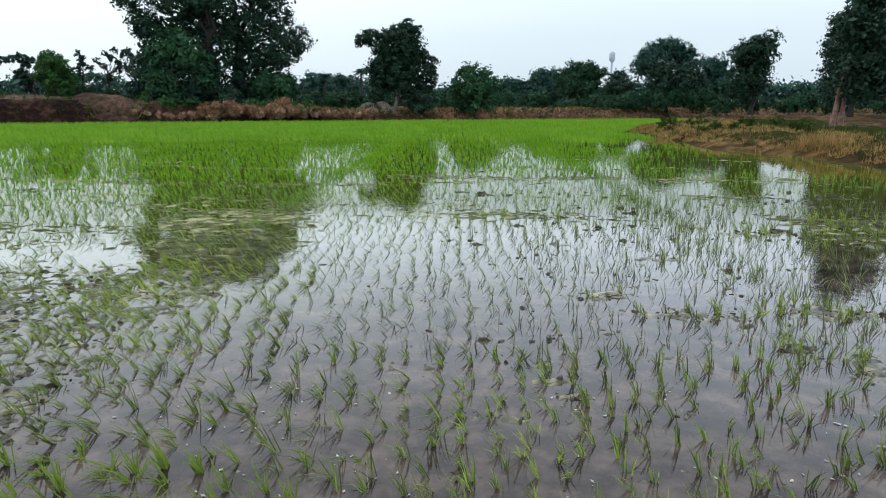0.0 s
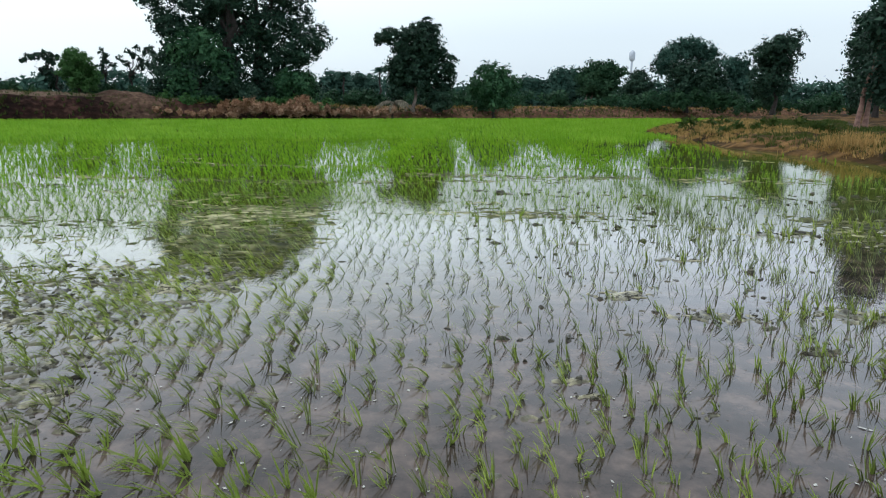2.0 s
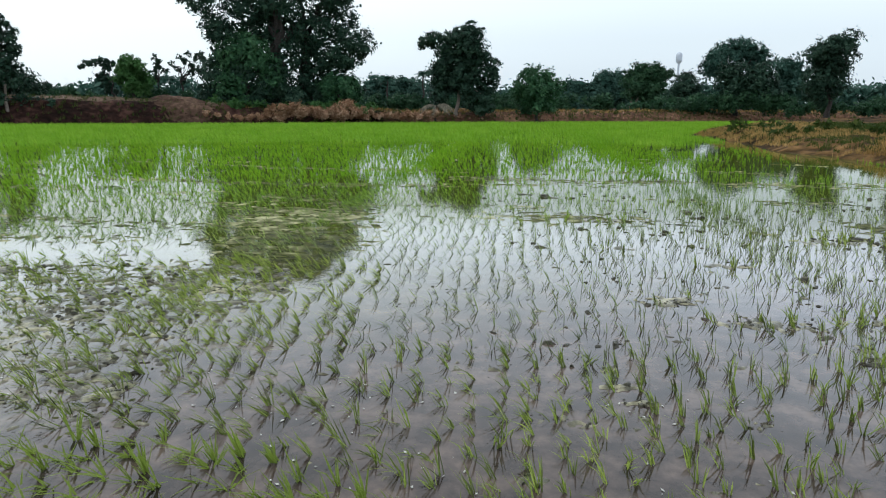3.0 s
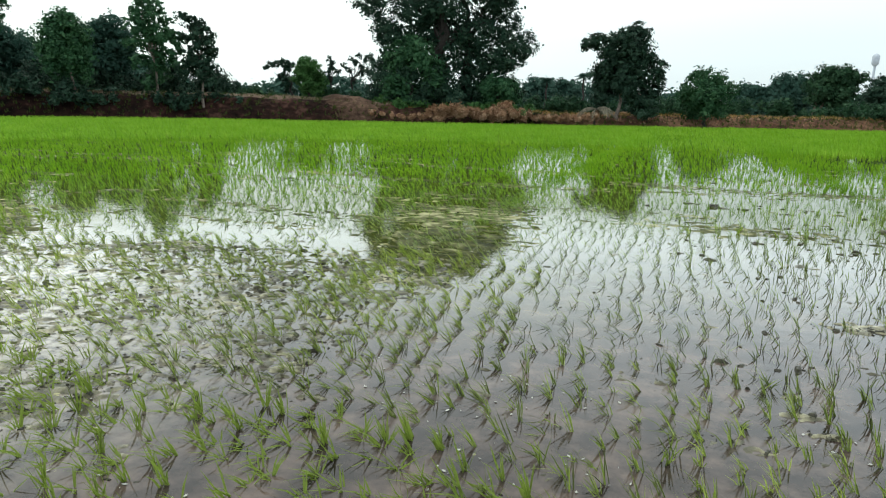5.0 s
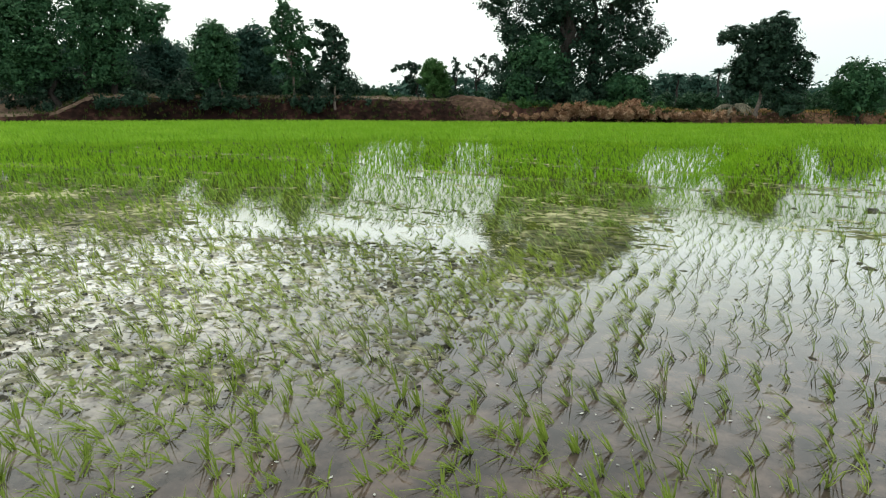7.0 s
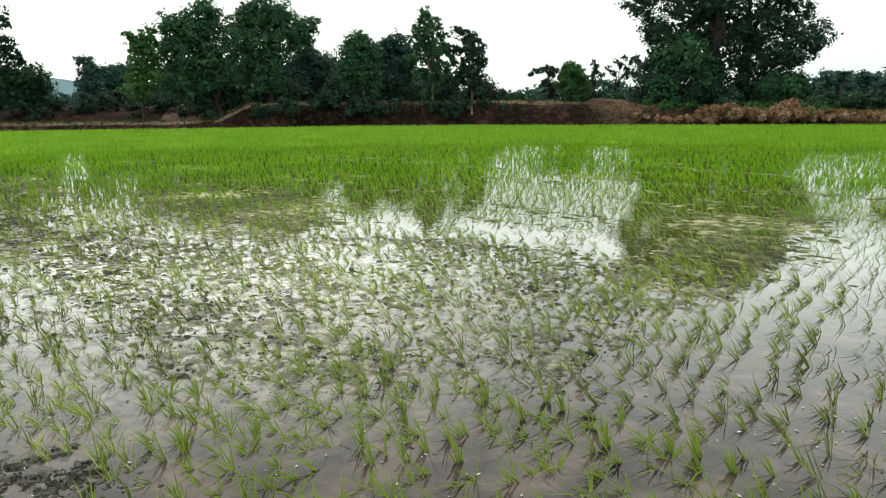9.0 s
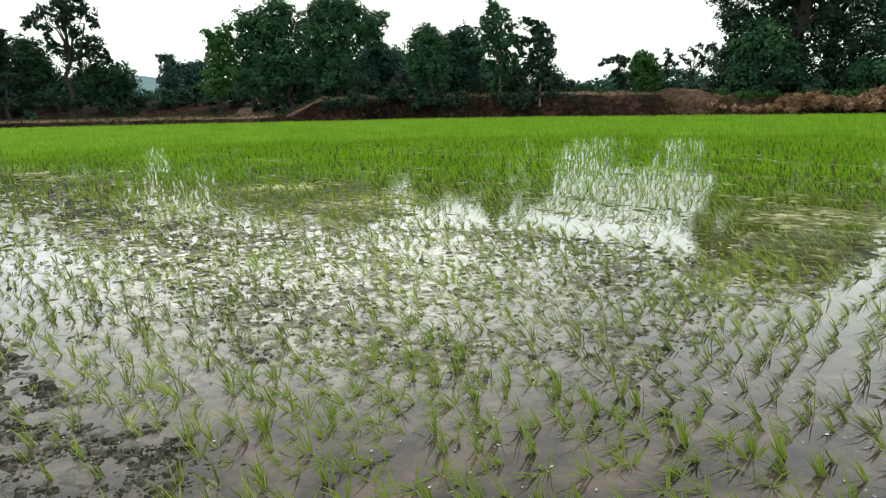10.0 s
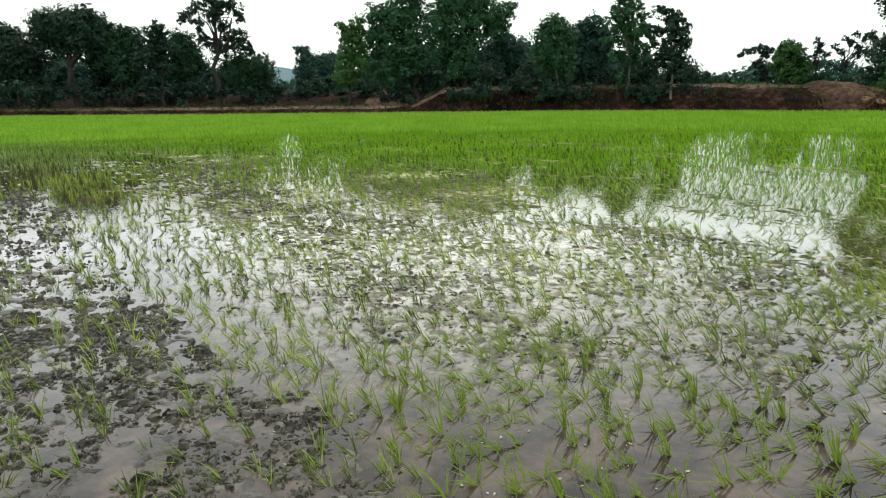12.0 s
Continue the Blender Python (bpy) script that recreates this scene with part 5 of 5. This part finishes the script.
# thin pale ones fill the open pool, closer set
px_, py_ = hills_in(-4.5, 9.0, 4.2, 12.0, rng, 0.115, 0.11)
ok = in_paddy(px_, py_) & (mud_amount(px_, py_) < 0.34) & ~((px_ < -0.75 - 0.1 * py_) & (py_ < 6.5))
V, F = blades(px_[ok], py_[ok], rng, 3, 0.165, 0.0062, 2)
tagged(new("rice_seedlings", mesh_of("rice_seedlings", V, F, RICE_PALE)), "thin pale rice seedlings standing in open water", "rice", kind="stuff")
px_, py_ = hills_in(-16.0, -4.5, 4.2, 12.0, rng, 0.13, 0.125)
ok = in_paddy(px_, py_) & (mud_amount(px_, py_) < 0.34) & (py_ > 6.5)
V, F = blades(px_[ok], py_[ok], rng, 4, 0.15, 0.0075, 2)
tagged(new("rice_seedlings", mesh_of("rice_seedlings", V, F, RICE_PALE)), "thin pale rice seedlings standing in open water", "rice", kind="stuff")

LEANS = (0.2, 0.5, 0.8, 1.05)
BLADES = []
for c, lean_to in enumerate(LEANS):
    for k in range(24):
        V, F = blades(np.zeros(1), np.zeros(1), np.random.default_rng(900 + 30 * c + k), 1, 0.165, 0.0088, 2, lean_to)
        BLADES.append(mesh_of("blade", V, F, RICE))
for px, py in zip(sx_[near], sy_[near]):
    clump = new("rice_seedling")
    clump.location = (px, py, 0.0)
    clump.rotation_euler.z = rng.normal() * 0.4
    clump.scale = (1, 1, 1) if rng.random() > 0.3 else (1.2, 1.2, 1.2)
    tagged(clump, "young rice seedling with thin green blades in water", "rice plant", "rice seedlings in the paddy")
    c = int(np.argmin(np.abs(np.array(LEANS) - hill_lean(px, py) * rng.uniform(0.55, 1.3))))
    for k in range(int(rng.integers(8, 17))):
        leaf_ob = part("blade", BLADES[24 * c + int(rng.integers(24))], clump)
        leaf_ob.rotation_euler.z = rng.normal() * 0.3


def rice_belt(name, r0, r1, dx, dy, per, tall, wide, seed, mat=RICE_PALE):
    rng = np.random.default_rng(seed)
    x, y = hills_in(-100.0, 40.0, -12.0, 84.0, rng, dx, dy)
    r = np.hypot(x, y)
    nearpart = (x > -16) & (x < 9) & (y < 12)
    az = azimuth(x, y)
    ok = (r >= r0) & (r < r1) & ~nearpart & (az > -50) & (az < 112)
    x, y = x[ok], y[ok]
    ok = in_paddy(x, y)
    x, y = x[ok], y[ok]
    V, F = blades(x, y, rng, per, tall, np.repeat(wide * np.interp(x - 0.2 * y, [-3.0, 1.5], [1.0, 0.6]), per) if r1 < 30 else wide, 1)
    ob = new(name, mesh_of(name, V, F, mat))
    tagged(ob, "dense green stand of young rice in rows", "rice", kind="stuff")


rice_belt("rice_stand", 6.0, 15.0, 0.155, 0.13, 5, 0.145, 0.0085, 41)
rice_belt("rice_stand", 15.0, 28.0, 0.16, 0.13, 5, 0.155, 0.0135, 43)
rice_belt("rice_stand", 28.0, 120.0, 0.185, 0.175, 5, 0.22, 0.031, 42, RICE_FAR_LIT)


def husks():
    """Small white husks afloat between the seedlings."""
    rng = np.random.default_rng(88)
    x, y = rng.uniform(-4.5, 2.2, 800), rng.uniform(0.2, 3.6, 800)
    ok = vnoise(x * 1.3, y * 1.3, 91) > 0.42
    x, y = x[ok], y[ok]
    m = len(x)
    a, s = rng.uniform(0, 2 * np.pi, m), rng.uniform(0.006, 0.015, m)
    ux, uy = np.cos(a) * s, np.sin(a) * s
    z = np.full(m, 0.003)
    slim = rng.uniform(0.25, 0.7, m)
    V = np.stack([np.stack([x - ux, y - uy, z], -1), np.stack([x + uy * slim, y - ux * slim, z + 0.002], -1), np.stack([x + ux, y + uy, z + 0.003], -1),
                  np.stack([x - uy * slim, y + ux * slim, z], -1), np.stack([x + ux * 0.3, y + uy * 0.3, z + 0.005], -1)], 1).reshape(-1, 3)
    i = np.arange(m)[:, None] * 5
    F = np.concatenate([i + (0, 1, 4), i + (1, 2, 4), i + (2, 3, 4), i + (3, 0, 4)], 1).reshape(-1, 3)
    hm, n_, l_, b_ = material("white_husk")
    t = noise_tex(n_, l_, 40.0)
    r_ = ramp(n_, [(0.3, (0.30, 0.30, 0.27)), (0.7, (0.5, 0.5, 0.46))])
    l_.new(t.outputs["Fac"], r_.inputs["Fac"])
    l_.new(r_.outputs["Color"], b_.inputs["Base Color"])
    ob = new("floating_husks", mesh_of("floating_husks", V, F, hm))
    tagged(ob, "small white husks afloat on the muddy water", "debris", kind="stuff")


husks()


def clods():
    """Flat crumbs and small clods of wet mud, thickest where the bed comes near the surface."""
    rng = np.random.default_rng(123)
    sets = []
    for x0, x1, y0, y1, count, fine in ((-13.0, 5.0, -1.3, 10.5, 45000, 0.9), (-5.5, 2.5, -1.3, 6.0, 60000, 0.7), (-14.0, -6.0, -2.0, 1.2, 42000, 0.8), (-6.5, -2.0, -1.2, 1.2, 60000, 0.85)):
        x, y = rng.uniform(x0, x1, count), rng.uniform(y0, y1, count)
        m = mud_amount(x, y)
        keep = (rng.random(count) < np.clip((m - 0.16) * np.where(y < 0.9, 0.62, 0.85), 0.03, 0.7)) & (y > bund_line(x))
        keep &= vnoise(x * 6, y * 7, 29) > 0.62 - 0.40 * m
        sets.append(np.stack([x[keep], y[keep], m[keep], np.full(keep.sum(), fine)], -1))
    x, y = rng.uniform(-17.0, -4.5, 40000), rng.uniform(1.5, 3.9, 40000)
    keep = (rng.random(40000) < 0.42 * within(x, y, CLODDY, 0.5)) & (vnoise(x * 4, y * 5, 28) > 0.48)
    sets.append(np.stack([x[keep], y[keep], np.full(keep.sum(), 0.7), np.full(keep.sum(), 1.05)], -1))
    # lumps strewn in twos and threes over the open eastern water
    cx, cy = rng.uniform(-0.8, 7.5, 420), rng.uniform(3.4, 12.5, 420)
    keep = (rng.random(420) < 0.35 + 0.1 * cx) & (inside_distance(cx, cy, SPIT) < -0.6)
    cx, cy = np.repeat(cx[keep], 4), np.repeat(cy[keep], 4)
    x, y = cx + rng.normal(size=len(cx)) * 0.09, cy + rng.normal(size=len(cx)) * 0.03
    sets.append(np.stack([x, y, np.full(len(x), 0.9), rng.uniform(0.8, 1.7, len(x))], -1))
    x, y, m, fine = np.concatenate(sets).T
    k = len(x)
    size = (rng.gamma(1.7, 0.0046, k) * (0.7 + 0.5 * m) + 0.004) * (1 + 0.07 * np.hypot(x, y)) * fine * np.where(y > 0.9, 0.58, 0.9)
    size = np.minimum(size, 0.02 + 0.003 * np.hypot(x, y))
    th = np.linspace(0, 2 * np.pi, 6, endpoint=False)
    a = th[None] + rng.uniform(0, 1.0, (k, 1))
    r1 = size[:, None] * rng.uniform(0.35, 1.7, (k, 6))
    r2 = r1 * rng.uniform(0.25, 0.85, (k, 6))
    long, turn = np.where(y < 0.9, rng.uniform(1.0, 1.5, k), rng.uniform(1.0, 2.4, k))[:, None], rng.normal(0.5, 0.7, k)[:, None]
    z0 = np.maximum(bed_height(x, y), -0.003)[:, None]
    h = (size * rng.uniform(0.2, 1.0, k))[:, None]

    def ring(r):
        u, v = np.cos(a) * r * long, np.sin(a) * r
        return x[:, None] + u * np.cos(turn) - v * np.sin(turn), y[:, None] + u * np.sin(turn) + v * np.cos(turn)

    low = np.stack([*ring(r1), z0 - 0.006 + 0 * a], -1)
    high = np.stack([*ring(r2), z0 + h * rng.uniform(0.5, 1.1, (k, 6))], -1)
    top = np.stack([x, y, z0[:, 0] + h[:, 0]], -1)[:, None]
    V = np.concatenate([low, high, top], 1).reshape(-1, 3)
    i = np.arange(k)[:, None] * 13
    F = []
    for q in range(6):
        w = (q + 1) % 6
        F += [i + (q, w, 6 + w), i + (q, 6 + w, 6 + q), i + (6 + q, 6 + w, 12)]
    ob = new("mud_clods", mesh_of("mud_clods", V, np.concatenate(F, 0), CLOD))
    tagged(ob, "small dark wet clods of mud among the seedlings", "mud", kind="stuff")


clods()


def algae_mats():
    """Thin floating mats of scum and silt between the plants."""
    rng = np.random.default_rng(321)
    x, y = rng.uniform(-22.0, 8.0, 95000), rng.uniform(0.6, 22.0, 95000)
    thick = np.max([within(x, y, p, 0.8) for p in SCUMMY], axis=0)
    m = np.maximum(0.32 * within(x, y, CHURNED, 0.5), np.maximum(0.95 * thick, 0.6 * within(x, y, CLODDY, 0.5)))
    # thin drifts lying east and west, farther out
    drift = np.clip((vnoise(x * 0.22, y * 1.7, 45) - 0.60) * 3.0, 0, 0.6) * np.clip((y + 0.35 * np.maximum(-x, 0) - 8.0) / 2.0, 0, 1)
    m = np.maximum(m, drift)
    keep = (rng.random(len(x)) < m * np.where(thick > 0.3, 0.62, 0.9)) & (vnoise(x * 1.4, y * 2.6, 44) > 0.52 - 0.35 * thick)
    x, y, thick = x[keep], y[keep], thick[keep]
    k = len(x)
    grow = np.clip((np.hypot(x, y) - 1.5) / 7.0, 0.3, 1.0) * (1 + 0.6 * thick)
    long, slim = (rng.gamma(2.2, 0.032, k) + 0.012) * grow, (rng.gamma(2.2, 0.020, k) + 0.010) * grow
    th = np.linspace(0, 2 * np.pi, 9, endpoint=False)[None] + rng.uniform(0, 0.6, (k, 1))
    wob = rng.uniform(0.6, 1.3, (k, 9))
    turn = rng.normal(size=k)[:, None] * 0.5
    u, v = np.cos(th) * long[:, None] * wob, np.sin(th) * slim[:, None] * wob
    rim = np.stack([x[:, None] + u * np.cos(turn) - v * np.sin(turn), y[:, None] + u * np.sin(turn) + v * np.cos(turn), np.full((k, 9), -0.002)], -1)
    mid_ = np.stack([x, y, rng.uniform(0.004, 0.010, k)], -1)[:, None]
    V = np.concatenate([rim, mid_], 1).reshape(-1, 3)
    i = np.arange(k)[:, None] * 10
    F = np.concatenate([i + (q, (q + 1) % 9, 9) for q in range(9)], 0)
    ob = new("algae_mats", mesh_of("algae_mats", V, F, SCUM, True))
    tagged(ob, "thin olive-grey mats of scum floating between plants", "scum", kind="stuff")


algae_mats()
